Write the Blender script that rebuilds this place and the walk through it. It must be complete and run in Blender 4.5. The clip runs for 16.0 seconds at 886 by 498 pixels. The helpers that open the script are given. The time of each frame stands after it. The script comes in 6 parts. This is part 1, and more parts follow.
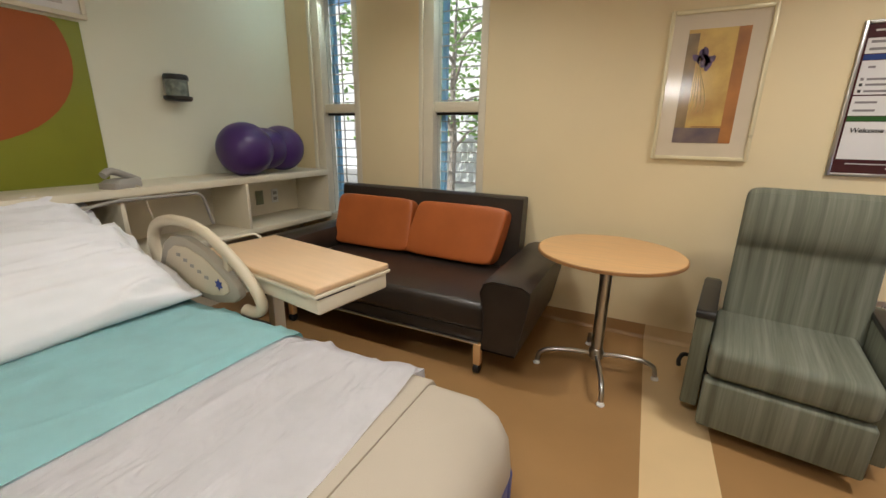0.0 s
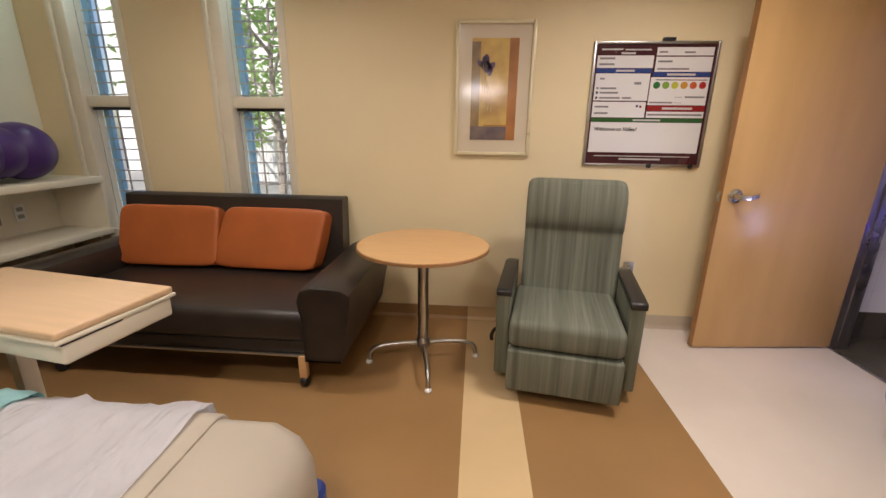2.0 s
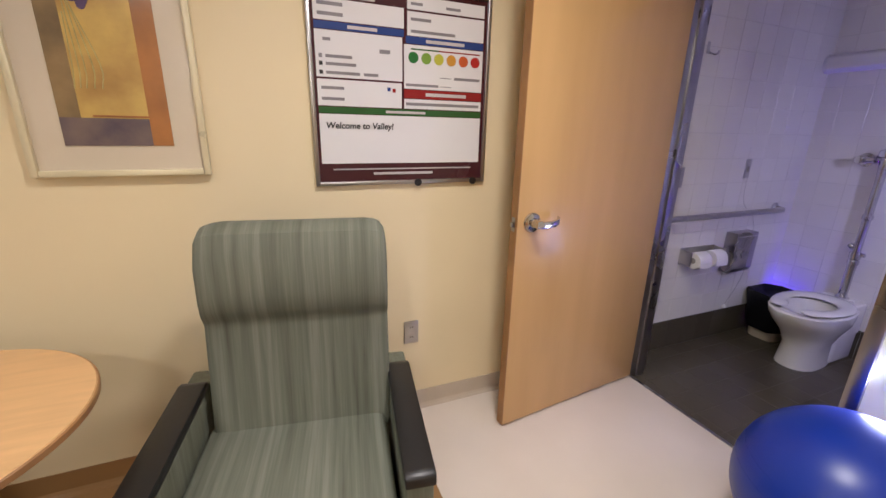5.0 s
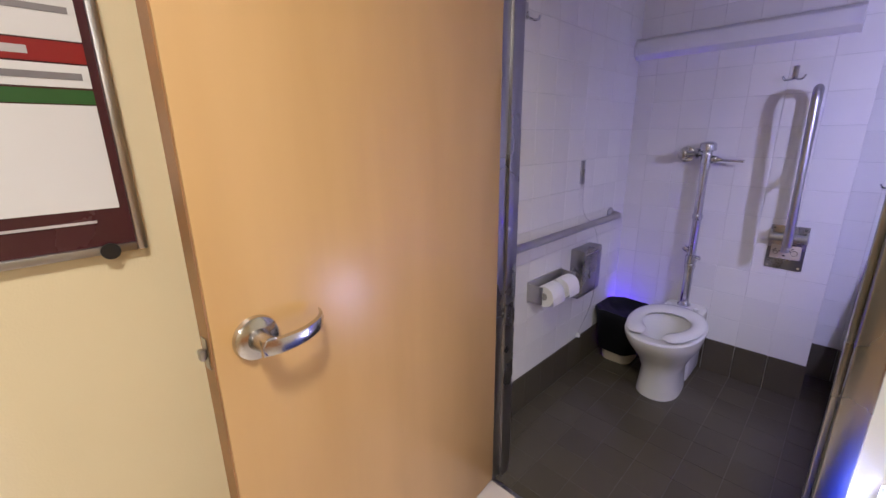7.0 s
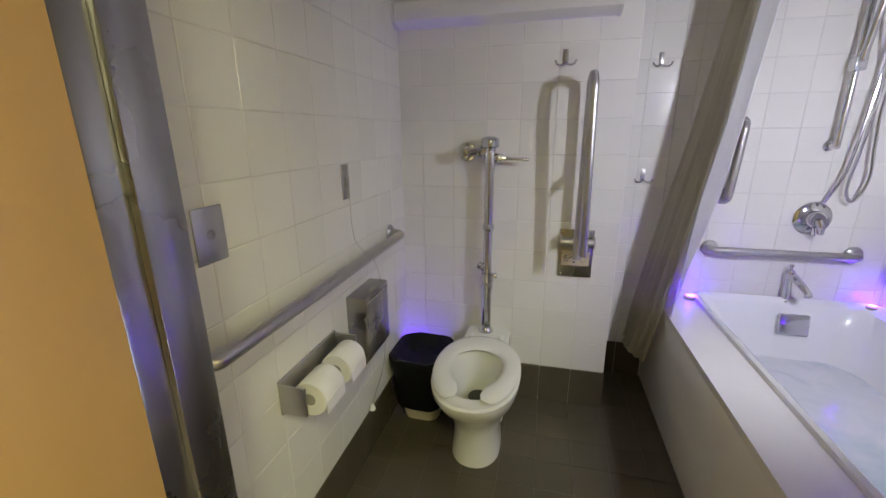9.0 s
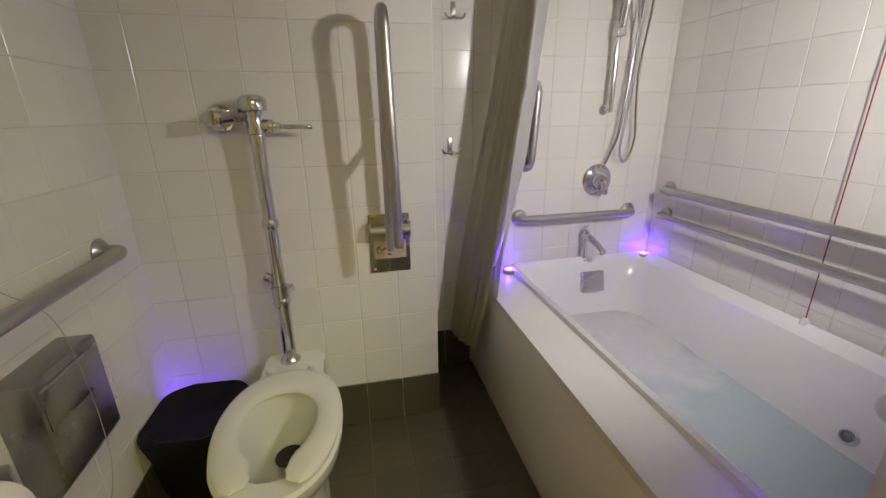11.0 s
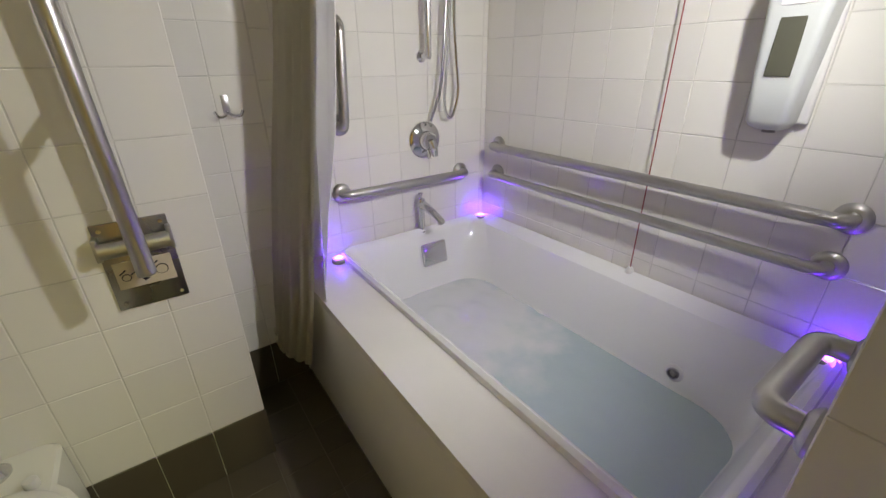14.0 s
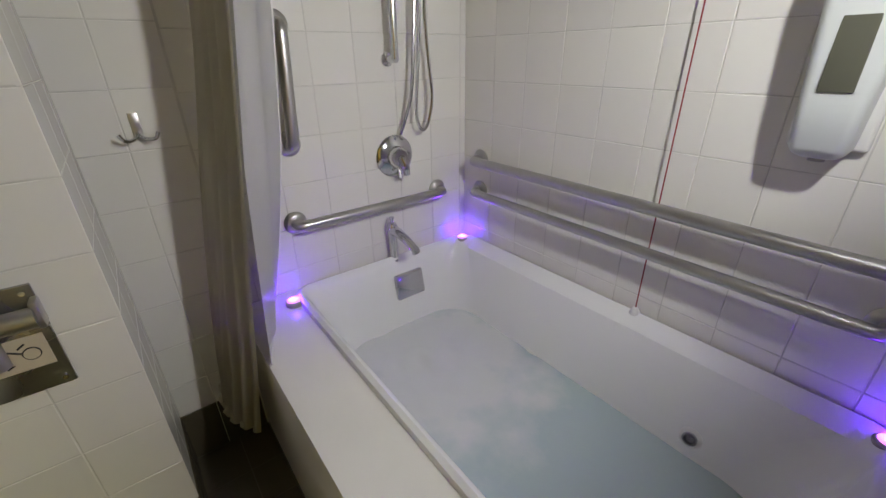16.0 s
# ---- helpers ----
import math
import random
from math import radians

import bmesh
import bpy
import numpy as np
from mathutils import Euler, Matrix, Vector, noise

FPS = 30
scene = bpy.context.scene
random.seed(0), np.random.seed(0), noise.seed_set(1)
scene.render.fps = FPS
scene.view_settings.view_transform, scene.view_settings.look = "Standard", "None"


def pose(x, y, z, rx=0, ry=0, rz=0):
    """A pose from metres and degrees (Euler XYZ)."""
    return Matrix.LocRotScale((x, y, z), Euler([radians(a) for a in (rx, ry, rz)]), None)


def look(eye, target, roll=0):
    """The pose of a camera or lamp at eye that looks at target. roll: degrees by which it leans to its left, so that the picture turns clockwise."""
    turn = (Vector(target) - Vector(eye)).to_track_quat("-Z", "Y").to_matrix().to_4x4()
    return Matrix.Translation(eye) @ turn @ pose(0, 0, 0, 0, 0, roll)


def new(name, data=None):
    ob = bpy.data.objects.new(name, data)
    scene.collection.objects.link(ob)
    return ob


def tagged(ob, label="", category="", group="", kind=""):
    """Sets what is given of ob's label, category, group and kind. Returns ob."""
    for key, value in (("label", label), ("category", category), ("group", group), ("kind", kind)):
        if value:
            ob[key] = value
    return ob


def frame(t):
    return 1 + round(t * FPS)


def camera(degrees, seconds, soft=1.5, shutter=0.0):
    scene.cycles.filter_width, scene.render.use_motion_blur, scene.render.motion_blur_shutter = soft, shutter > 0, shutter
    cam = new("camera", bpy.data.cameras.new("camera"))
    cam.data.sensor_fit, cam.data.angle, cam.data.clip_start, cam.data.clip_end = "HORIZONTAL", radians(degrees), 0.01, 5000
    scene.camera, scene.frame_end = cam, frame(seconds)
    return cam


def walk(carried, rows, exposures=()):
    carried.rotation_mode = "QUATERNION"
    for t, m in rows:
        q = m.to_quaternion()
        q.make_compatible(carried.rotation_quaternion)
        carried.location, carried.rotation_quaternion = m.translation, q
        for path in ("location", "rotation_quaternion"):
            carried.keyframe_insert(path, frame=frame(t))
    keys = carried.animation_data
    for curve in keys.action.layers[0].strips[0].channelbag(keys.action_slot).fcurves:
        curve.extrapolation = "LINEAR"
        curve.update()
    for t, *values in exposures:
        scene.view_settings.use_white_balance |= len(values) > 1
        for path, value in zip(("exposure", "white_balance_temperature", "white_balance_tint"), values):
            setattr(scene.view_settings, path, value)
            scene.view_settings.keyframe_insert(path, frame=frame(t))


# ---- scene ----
cam = camera(95.2, 16.0)

PATH = [
    (0, (0.513, 0.806, 1.33), (-0.33, 2.536, 0.786), 1.0),
    (0.5, (0.535, 0.82, 1.339), (-0.124, 2.627, 0.792), 0.9),
    (1, (0.581, 0.829, 1.341), (0.1, 2.692, 0.794), 0.9),
    (1.5, (0.636, 0.84, 1.35), (0.321, 2.737, 0.799), 0.8),
    (2, (0.687, 0.893, 1.346), (0.536, 2.81, 0.796), 0.8),
    (2.5, (0.766, 0.988, 1.347), (0.763, 2.912, 0.8), 0.8),
    (3, (0.841, 1.115, 1.356), (0.976, 3.032, 0.804), 0.8),
    (3.5, (0.923, 1.315, 1.368), (1.185, 3.215, 0.802), 0.8),
    (3.7, (0.952, 1.41, 1.372), (1.272, 3.301, 0.805), 0.8),
    (5.8, (1.477, 2.294, 1.386), (2.451, 3.954, 0.842), 0.0),
    (6, (1.55, 2.347, 1.373), (2.577, 3.982, 0.849), -0.7),
    (6.5, (1.777, 2.557, 1.362), (2.983, 4.064, 0.836), -0.7),
    (7, (1.988, 2.686, 1.366), (3.342, 4.057, 0.832), -0.8),
    (7.5, (2.195, 2.829, 1.379), (3.707, 4.02, 0.836), -0.9),
    (8, (2.375, 2.923, 1.354), (4.037, 3.899, 0.819), -0.7),
    (8.5, (2.565, 2.977, 1.365), (4.336, 3.729, 0.819), -0.7),
    (8.7, (2.634, 3.025, 1.356), (4.45, 3.659, 0.807), -0.6),
    (10.8, (3.116, 3.001, 1.267), (4.994, 2.683, 0.658), -0.7),
    (11, (3.144, 2.984, 1.26), (4.996, 2.574, 0.628), -0.7),
    (11.5, (3.19, 2.958, 1.236), (4.967, 2.342, 0.556), -0.7),
    (12, (3.223, 2.927, 1.225), (4.922, 2.158, 0.503), -0.6),
    (12.5, (3.263, 2.871, 1.22), (4.889, 1.984, 0.467), -0.5),
    (13, (3.311, 2.822, 1.223), (4.877, 1.857, 0.438), -0.5),
    (13.5, (3.377, 2.795, 1.235), (4.894, 1.778, 0.421), -0.6),
    (14, (3.438, 2.783, 1.244), (4.917, 1.726, 0.409), -0.6),
    (14.5, (3.494, 2.744, 1.251), (4.947, 1.66, 0.405), -0.7),
    (15, (3.554, 2.678, 1.266), (4.99, 1.582, 0.408), -0.7),
    (15.5, (3.595, 2.62, 1.267), (5.032, 1.523, 0.411), -0.9),
    (16, (3.633, 2.582, 1.278), (5.065, 1.484, 0.416), -0.9),
]
walk(cam, [(t, look(eye, target, roll)) for t, eye, target, roll in PATH], [(0, -0.20, 6000, 8), (2, -0.14, 6200, 16), (3.7, 0.14, 6050, 15), (5.8, 0.02, 5750, 15), (7, 0.26, 5850, 11), (7.6, 0.38, 5800, 1), (8, 0.27, 5800, -4), (8.7, 0.44, 7700, -27), (10.8, 0.24, 13700, -29), (12.5, 0.30, 13400, -31), (14.5, 0.16, 12800, -34), (16, -0.10, 12300, -35)])

# ---- light ----
world = bpy.data.worlds.new("world")
scene.world = world
world.use_nodes = True
wn = world.node_tree
sky = wn.nodes.new("ShaderNodeTexSky")
sky.sky_type = "NISHITA"
sky.sun_disc = False
sky.sun_elevation, sky.sun_rotation = radians(35), radians(-165)
wn.nodes["Background"].inputs["Strength"].default_value = 0.15
wn.links.new(sky.outputs[0], wn.nodes["Background"].inputs["Color"])
sun = new("sun", bpy.data.lights.new("sun", "SUN"))
sun.data.energy, sun.data.angle, sun.data.color = 5.0, radians(0.5), (1.0, 0.95, 0.86)
sun.matrix_world = look((-4, -2, 8), (-1, 9, 0))


def area_lamp(name, at, target, sx, sy, watts, color):
    lamp = new(name, bpy.data.lights.new(name, "AREA"))
    lamp.data.shape, lamp.data.size, lamp.data.size_y = "RECTANGLE", sx, sy
    lamp.data.energy, lamp.data.color = watts, color
    lamp.matrix_world = look(at, target)
    return lamp


def point_lamp(name, at, watts, color, size):
    lamp = new(name, bpy.data.lights.new(name, "POINT"))
    lamp.data.energy, lamp.data.color, lamp.data.shadow_soft_size = watts, color, size
    lamp.location = at
    return lamp


WARM = (1.0, 0.91, 0.79)
COOL = (0.60, 0.55, 1.0)
# third entry is a fill lamp, added only to brighten the bed
CEILING_LIGHTS_AND_FILL = ((1.72, 2.45, 23, 140), (-0.6, 2.45, 14, 140), (0.25, 0.45, 33, 165))
for x, y, watts, beam in CEILING_LIGHTS_AND_FILL:
    area_lamp("ceiling_and_fill_lamp", (x, y, 2.64), (x, y, 0), 0.26, 0.26, watts, WARM).data.spread = radians(beam)
for x in (-1.93, -0.83):
    area_lamp("window_daylight", (x, 3.74, 2.465), (x - 0.8, 2.8, 1.4), 0.32, 0.05, 7.5, (0.80, 1.0, 0.93))
area_lamp("bar_light_lamp", (0.75, -1.20, 2.08), (0.75, 3.0, 1.9), 0.62, 0.10, 12, WARM)
# weak overhead fill for the bathroom, added without a visible source
area_lamp("bath_fill_lamp", (3.95, 2.9, 2.39), (3.95, 2.9, 0), 0.16, 0.16, 0.3, COOL)
area_lamp("tub_wall_lamp", (3.535, 1.97, 1.60), (4.5, 1.99, 1.02), 0.05, 0.05, 12.6, COOL).data.spread = radians(165)
area_lamp("night_lamp", (3.058, 2.50, 0.62), (2.4, 2.75, 0.70), 0.14, 0.14, 2.8, (0.62, 0.61, 1.0))

# ---- materials ----


def mat(name, base, rough=0.5, metal=0.0, var=0.10, scale=6.0, bump=0.08, bscale=90.0, spec=0.5, stretch=(1, 1, 1), rnd=0.0, coat=0.0, dark=None, rv=0.07):
    m = bpy.data.materials.new(name)
    m.use_nodes = True
    n, l = m.node_tree.nodes, m.node_tree.links
    b = n["Principled BSDF"]
    tc = n.new("ShaderNodeTexCoord")
    mp = n.new("ShaderNodeMapping")
    mp.inputs["Scale"].default_value = stretch
    l.new(tc.outputs["Object"], mp.inputs["Vector"])
    big = n.new("ShaderNodeTexNoise")
    big.inputs["Scale"].default_value, big.inputs["Detail"].default_value = scale, 5
    l.new(mp.outputs[0], big.inputs["Vector"])
    ramp = n.new("ShaderNodeValToRGB")
    lo = dark if dark else tuple(c * (1 - var) for c in base)
    hi = tuple(min(1, c * (1 + var * 0.5)) for c in base)
    ramp.color_ramp.elements[0].position, ramp.color_ramp.elements[1].position = 0.3, 0.7
    ramp.color_ramp.elements[0].color, ramp.color_ramp.elements[1].color = (*lo, 1), (*hi, 1)
    l.new(big.outputs["Fac"], ramp.inputs["Fac"])
    out = ramp.outputs["Color"]
    if rnd:
        info = n.new("ShaderNodeObjectInfo")
        mr = n.new("ShaderNodeMapRange")
        mr.inputs["To Min"].default_value, mr.inputs["To Max"].default_value = 1 - rnd, 1 + rnd
        l.new(info.outputs["Random"], mr.inputs["Value"])
        hsv = n.new("ShaderNodeHueSaturation")
        l.new(mr.outputs[0], hsv.inputs["Value"])
        l.new(out, hsv.inputs["Color"])
        out = hsv.outputs["Color"]
    l.new(out, b.inputs["Base Color"])
    fine = n.new("ShaderNodeTexNoise")
    fine.inputs["Scale"].default_value, fine.inputs["Detail"].default_value = bscale, 3
    l.new(mp.outputs[0], fine.inputs["Vector"])
    rr = n.new("ShaderNodeMapRange")
    rr.inputs["To Min"].default_value, rr.inputs["To Max"].default_value = max(0.02, rough - rv), min(1, rough + rv)
    l.new(big.outputs["Fac"], rr.inputs["Value"])
    l.new(rr.outputs[0], b.inputs["Roughness"])
    b.inputs["Metallic"].default_value = metal
    b.inputs["Specular IOR Level"].default_value = spec
    b.inputs["Coat Weight"].default_value, b.inputs["Coat Roughness"].default_value = coat, 0.12
    if bump:
        bp = n.new("ShaderNodeBump")
        bp.inputs["Strength"].default_value, bp.inputs["Distance"].default_value = bump, 0.004
        l.new(fine.outputs["Fac"], bp.inputs["Height"])
        l.new(bp.outputs[0], b.inputs["Normal"])
    return m


def glow(name, color, strength):
    m = bpy.data.materials.new(name)
    m.use_nodes = True
    b = m.node_tree.nodes["Principled BSDF"]
    b.inputs["Base Color"].default_value = (*color, 1)
    b.inputs["Emission Color"].default_value = (*color, 1)
    b.inputs["Emission Strength"].default_value = strength
    return m


def glass(name, tint=(1, 1, 1), rough=0.0, ior=1.45):
    m = bpy.data.materials.new(name)
    m.use_nodes = True
    b = m.node_tree.nodes["Principled BSDF"]
    b.inputs["Base Color"].default_value = (*tint, 1)
    b.inputs["Transmission Weight"].default_value = 1
    b.inputs["Roughness"].default_value = rough
    b.inputs["IOR"].default_value = ior
    return m


def striped(name, stops, scale, axis, rough=0.8):
    """Woven upholstery whose yarn colours run in fine irregular stripes along one local axis."""
    m = mat(name, stops[0], rough, bump=0.25, bscale=400)
    n, l = m.node_tree.nodes, m.node_tree.links
    tc, mp, no = n.new("ShaderNodeTexCoord"), n.new("ShaderNodeMapping"), n.new("ShaderNodeTexNoise")
    mp.inputs["Scale"].default_value = axis
    l.new(tc.outputs["Object"], mp.inputs["Vector"])
    no.inputs["Scale"].default_value, no.inputs["Detail"].default_value, no.inputs["Roughness"].default_value = scale, 4, 0.7
    l.new(mp.outputs[0], no.inputs["Vector"])
    ramp = n.new("ShaderNodeValToRGB")
    e = ramp.color_ramp.elements
    e[0].position, e[0].color = 0.30, (*stops[0], 1)
    e[1].position, e[1].color = 0.72, (*stops[-1], 1)
    for i, c in enumerate(stops[1:-1]):
        k = e.new(0.40 + 0.12 * i)
        k.color = (*c, 1)
    l.new(no.outputs["Fac"], ramp.inputs["Fac"])
    l.new(ramp.outputs["Color"], n["Principled BSDF"].inputs["Base Color"])
    return m


M_WALL = mat("cream_paint", (0.80, 0.67, 0.42), 0.55, var=0.04, scale=1.5, bump=0.10, bscale=220)
M_WALLW = mat("pale_paint", (0.75, 0.74, 0.61), 0.55, var=0.04, scale=1.5, bump=0.10, bscale=220)
M_CEIL = mat("ceiling_white", (0.82, 0.80, 0.76), 0.8, var=0.04, bump=0.2)
M_BROWN = mat("brown_sheet_floor", (0.33, 0.185, 0.072), 0.38, var=0.10, scale=2.5, bump=0.05, bscale=60)
M_TANF = mat("tan_sheet_floor", (0.66, 0.48, 0.26), 0.38, var=0.06, scale=2.5, bump=0.05)
M_PALEF = mat("pale_sheet_floor", (0.72, 0.64, 0.56), 0.35, var=0.05, scale=3, bump=0.04)
M_BASE = mat("base_grey_beige", (0.52, 0.44, 0.34), 0.5, var=0.05)
M_MAPLE = mat("maple_veneer", (0.60, 0.375, 0.155), 0.32, var=0.06, scale=2.2, bump=0.02, bscale=40, stretch=(3, 3, 0.5), dark=(0.55, 0.335, 0.13))
M_MAPLE_TOP = mat("maple_laminate", (0.66, 0.40, 0.18), 0.38, var=0.10, scale=5, bump=0.03, stretch=(1, 9, 1))
M_MAPLE_E = mat("maple_edge", (0.34, 0.17, 0.06), 0.45, var=0.2, scale=8)
M_TRAY = mat("pale_maple_laminate", (0.68, 0.47, 0.28), 0.35, var=0.06, scale=5, bump=0.02, stretch=(1, 7, 1))
M_OAK = mat("orange_wood", (0.50, 0.22, 0.055), 0.4, var=0.25, scale=6, stretch=(1, 1, 8), dark=(0.36, 0.14, 0.03))
M_LEATHER = mat("black_brown_vinyl", (0.030, 0.022, 0.017), 0.36, var=0.25, scale=7, bump=0.25, bscale=150, spec=0.5)
M_ORANGE = mat("orange_vinyl", (0.44, 0.115, 0.026), 0.42, var=0.12, scale=5, bump=0.25, bscale=120)
M_CHROME = mat("chrome", (0.64, 0.64, 0.66), 0.12, 1.0, var=0.05, bump=0)
M_STEEL = mat("brushed_steel", (0.50, 0.49, 0.48), 0.32, 1.0, var=0.10, scale=12, bump=0.08, bscale=200)
M_STEELD = mat("satin_steel_frame", (0.36, 0.35, 0.35), 0.28, 1.0, var=0.08, scale=3, bump=0.03)
M_HANDLE = mat("satin_chrome", (0.62, 0.61, 0.60), 0.2, 1.0, var=0.06, scale=12, bump=0.03, bscale=200)
M_BLACK = mat("black_plastic", (0.012, 0.011, 0.011), 0.4, var=0.2, bump=0.1)
M_BAG = mat("black_bin_liner", (0.005, 0.005, 0.006), 0.55, var=0.2, bump=0.6, bscale=22, spec=0.2)
M_WHITEP = mat("white_plastic", (0.74, 0.73, 0.70), 0.4, var=0.03, bump=0.02)
M_BEIGEP = mat("beige_plastic", (0.62, 0.54, 0.40), 0.42, var=0.05, bump=0.05)
M_GREYP = mat("grey_plastic", (0.34, 0.32, 0.29), 0.5, var=0.06)
M_RAILP = mat("warm_grey_plastic", (0.40, 0.36, 0.29), 0.45, var=0.05)
M_SHELF = mat("cream_laminate", (0.72, 0.66, 0.52), 0.45, var=0.04, bump=0.02)
M_SHEET = mat("white_linen", (0.88, 0.86, 0.89), 0.85, var=0.04, scale=10, bump=0.10, bscale=380)
for cloth in (M_SHEET,):
    # soft creases pressed into the cotton
    n, l = cloth.node_tree.nodes, cloth.node_tree.links
    tc, mp, cr, bp = n.new("ShaderNodeTexCoord"), n.new("ShaderNodeMapping"), n.new("ShaderNodeTexNoise"), n.new("ShaderNodeBump")
    mp.inputs["Scale"].default_value, mp.inputs["Rotation"].default_value = (3.2, 1.0, 1.0), (0, 0, 0.5)
    cr.inputs["Scale"].default_value, cr.inputs["Detail"].default_value, cr.inputs["Distortion"].default_value = 4.5, 2.5, 1.2
    bp.inputs["Strength"].default_value, bp.inputs["Distance"].default_value = 0.55, 0.035
    l.new(tc.outputs["Object"], mp.inputs["Vector"])
    l.new(mp.outputs[0], cr.inputs["Vector"])
    l.new(cr.outputs["Fac"], bp.inputs["Height"])
    l.new(bp.outputs[0], n["Principled BSDF"].inputs["Normal"])
# the bed's white cotton again, darkened in colour so the pillows look less lit
M_CASE = mat("pillow_cotton_dimmed", (0.80, 0.80, 0.83), 0.85, var=0.03, scale=10, bump=0.10, bscale=380)
M_TEAL = mat("teal_blanket", (0.53, 0.85, 0.87), 0.9, var=0.06, scale=10, bump=0.14, bscale=260)
M_BEIGE = mat("beige_mattress", (0.46, 0.40, 0.32), 0.7, var=0.05, scale=4, bump=0.2, bscale=300)
M_BLUEBALL = mat("blue_rubber", (0.008, 0.035, 0.33), 0.33, var=0.15, scale=4, bump=0.05)
M_PURPLE = mat("purple_rubber", (0.055, 0.022, 0.14), 0.35, var=0.15, scale=4, bump=0.05)
M_BEDBLUE = mat("blue_bed_plastic", (0.03, 0.06, 0.30), 0.4)
M_SEAT = striped("green_stripe_weave", [(0.085, 0.09, 0.062), (0.12, 0.127, 0.092), (0.148, 0.156, 0.116), (0.215, 0.222, 0.172)], 1.0, (34, 0.9, 0.9))
M_SIDEFAB = striped("green_stripe_weave_side", [(0.095, 0.10, 0.068), (0.13, 0.138, 0.096), (0.158, 0.166, 0.12), (0.21, 0.22, 0.165)], 1.0, (30, 30, 0.9))
M_TILE = mat("white_glazed_tile", (0.76, 0.74, 0.68), 0.17, var=0.012, scale=5, bump=0, rv=0.01, rnd=0.03)
M_GROUT = mat("grout", (0.66, 0.64, 0.58), 0.85, var=0.2, scale=9)
M_JOINT = mat("tub_wall_grout", (0.62, 0.60, 0.54), 0.85, var=0.2, scale=9)
M_FTILE = mat("dark_floor_tile", (0.086, 0.073, 0.050), 0.27, var=0.02, scale=7, bump=0.03, bscale=80, rnd=0.06, rv=0.0)
M_FGROUT = mat("floor_grout", (0.095, 0.082, 0.06), 0.8, var=0.2)
M_PORC = mat("porcelain", (0.78, 0.77, 0.70), 0.10, var=0.02, bump=0)
M_TUB = mat("tub_acrylic", (0.80, 0.80, 0.79), 0.14, var=0.02, scale=3, bump=0)
M_DECK = mat("tub_panel_white", (0.78, 0.76, 0.72), 0.35, var=0.03, bump=0.03)
M_CURTAIN = mat("curtain_cloth", (0.60, 0.57, 0.47), 0.85, var=0.08, scale=8, bump=0.4, bscale=300)
ct = M_CURTAIN.node_tree
thin, blend = ct.nodes.new("ShaderNodeBsdfTranslucent"), ct.nodes.new("ShaderNodeMixShader")
thin.inputs["Color"].default_value = (0.70, 0.67, 0.55, 1)
blend.inputs[0].default_value = 0.6
ct.links.new(ct.nodes["Principled BSDF"].outputs[0], blend.inputs[1])
ct.links.new(thin.outputs[0], blend.inputs[2])
ct.links.new(blend.outputs[0], ct.nodes["Material Output"].inputs["Surface"])
M_PAPER = mat("toilet_paper", (0.82, 0.80, 0.78), 0.95, var=0.04, bump=0.4, bscale=160)
M_RED = mat("red_cord", (0.24, 0.02, 0.02), 0.6)
M_GLASS = glass("clear_glass")
M_LEDW = glow("led_core", (0.66, 0.20, 1.0), 2.4)
M_NIGHT = glow("night_light_lens", (0.60, 0.68, 1.0), 40)
M_LINER = mat("white_liner_vinyl", (0.80, 0.79, 0.76), 0.45, var=0.03, scale=4, bump=0.05, bscale=60)
M_LIGHTP = glow("light_panel", (1.0, 0.92, 0.78), 6)
M_DOWN = glow("downlight_lens", (0.72, 0.68, 1.0), 4)

# ---- mesh helpers ----


def thing(name, at=(0, 0, 0), rz=0, label="", category="", group="", kind=""):
    ob = new(name)
    ob.empty_display_size = 0.05
    ob.matrix_world = pose(*at, 0, 0, rz)
    return tagged(ob, label, category, group, kind)


def solid(name, bm, material, smooth=True):
    bmesh.ops.recalc_face_normals(bm, faces=bm.faces[:])
    me = bpy.data.meshes.new(name)
    bm.to_mesh(me)
    bm.free()
    me.materials.append(material)
    if smooth:
        me.set_sharp_from_angle(angle=radians(38)) if len(me.polygons) else None
        me.polygons.foreach_set("use_smooth", [True] * len(me.polygons))
        me.set_sharp_from_angle(angle=radians(38))
    return new(name, me)


def part(name, bm, material, parent=None, label="", smooth=True):
    ob = solid(name, bm, material, smooth)
    if parent:
        ob.parent = parent
    return tagged(ob, label)


def top(name, bm, material, label, category, group="", kind="", smooth=True):
    """A thing that is one mesh; its origin goes to the middle of its base."""
    co = np.array([v.co[:] for v in bm.verts])
    base = Vector((*(co[:, :2].min(0) + co[:, :2].max(0)) / 2, co[:, 2].min()))
    bmesh.ops.translate(bm, verts=bm.verts[:], vec=-base)
    ob = solid(name, bm, material, smooth)
    ob.location = base
    return tagged(ob, label, category, group, kind)


def add(bm, other):
    me = bpy.data.meshes.new("tmp")
    other.to_mesh(me)
    other.free()
    bm.from_mesh(me)
    bpy.data.meshes.remove(me)
    return bm


def join(*bms):
    bm = bms[0]
    for o in bms[1:]:
        add(bm, o)
    return bm


def box(x0, x1, y0, y1, z0, z1, bev=0.0, seg=2):
    bm = bmesh.new()
    bmesh.ops.create_cube(bm, size=1)
    for v in bm.verts:
        v.co = ((x0 + x1) / 2 + v.co.x * (x1 - x0), (y0 + y1) / 2 + v.co.y * (y1 - y0), (z0 + z1) / 2 + v.co.z * (z1 - z0))
    if bev:
        bmesh.ops.bevel(bm, geom=bm.edges[:], offset=bev, segments=seg, profile=0.5, affect="EDGES")
    return bm


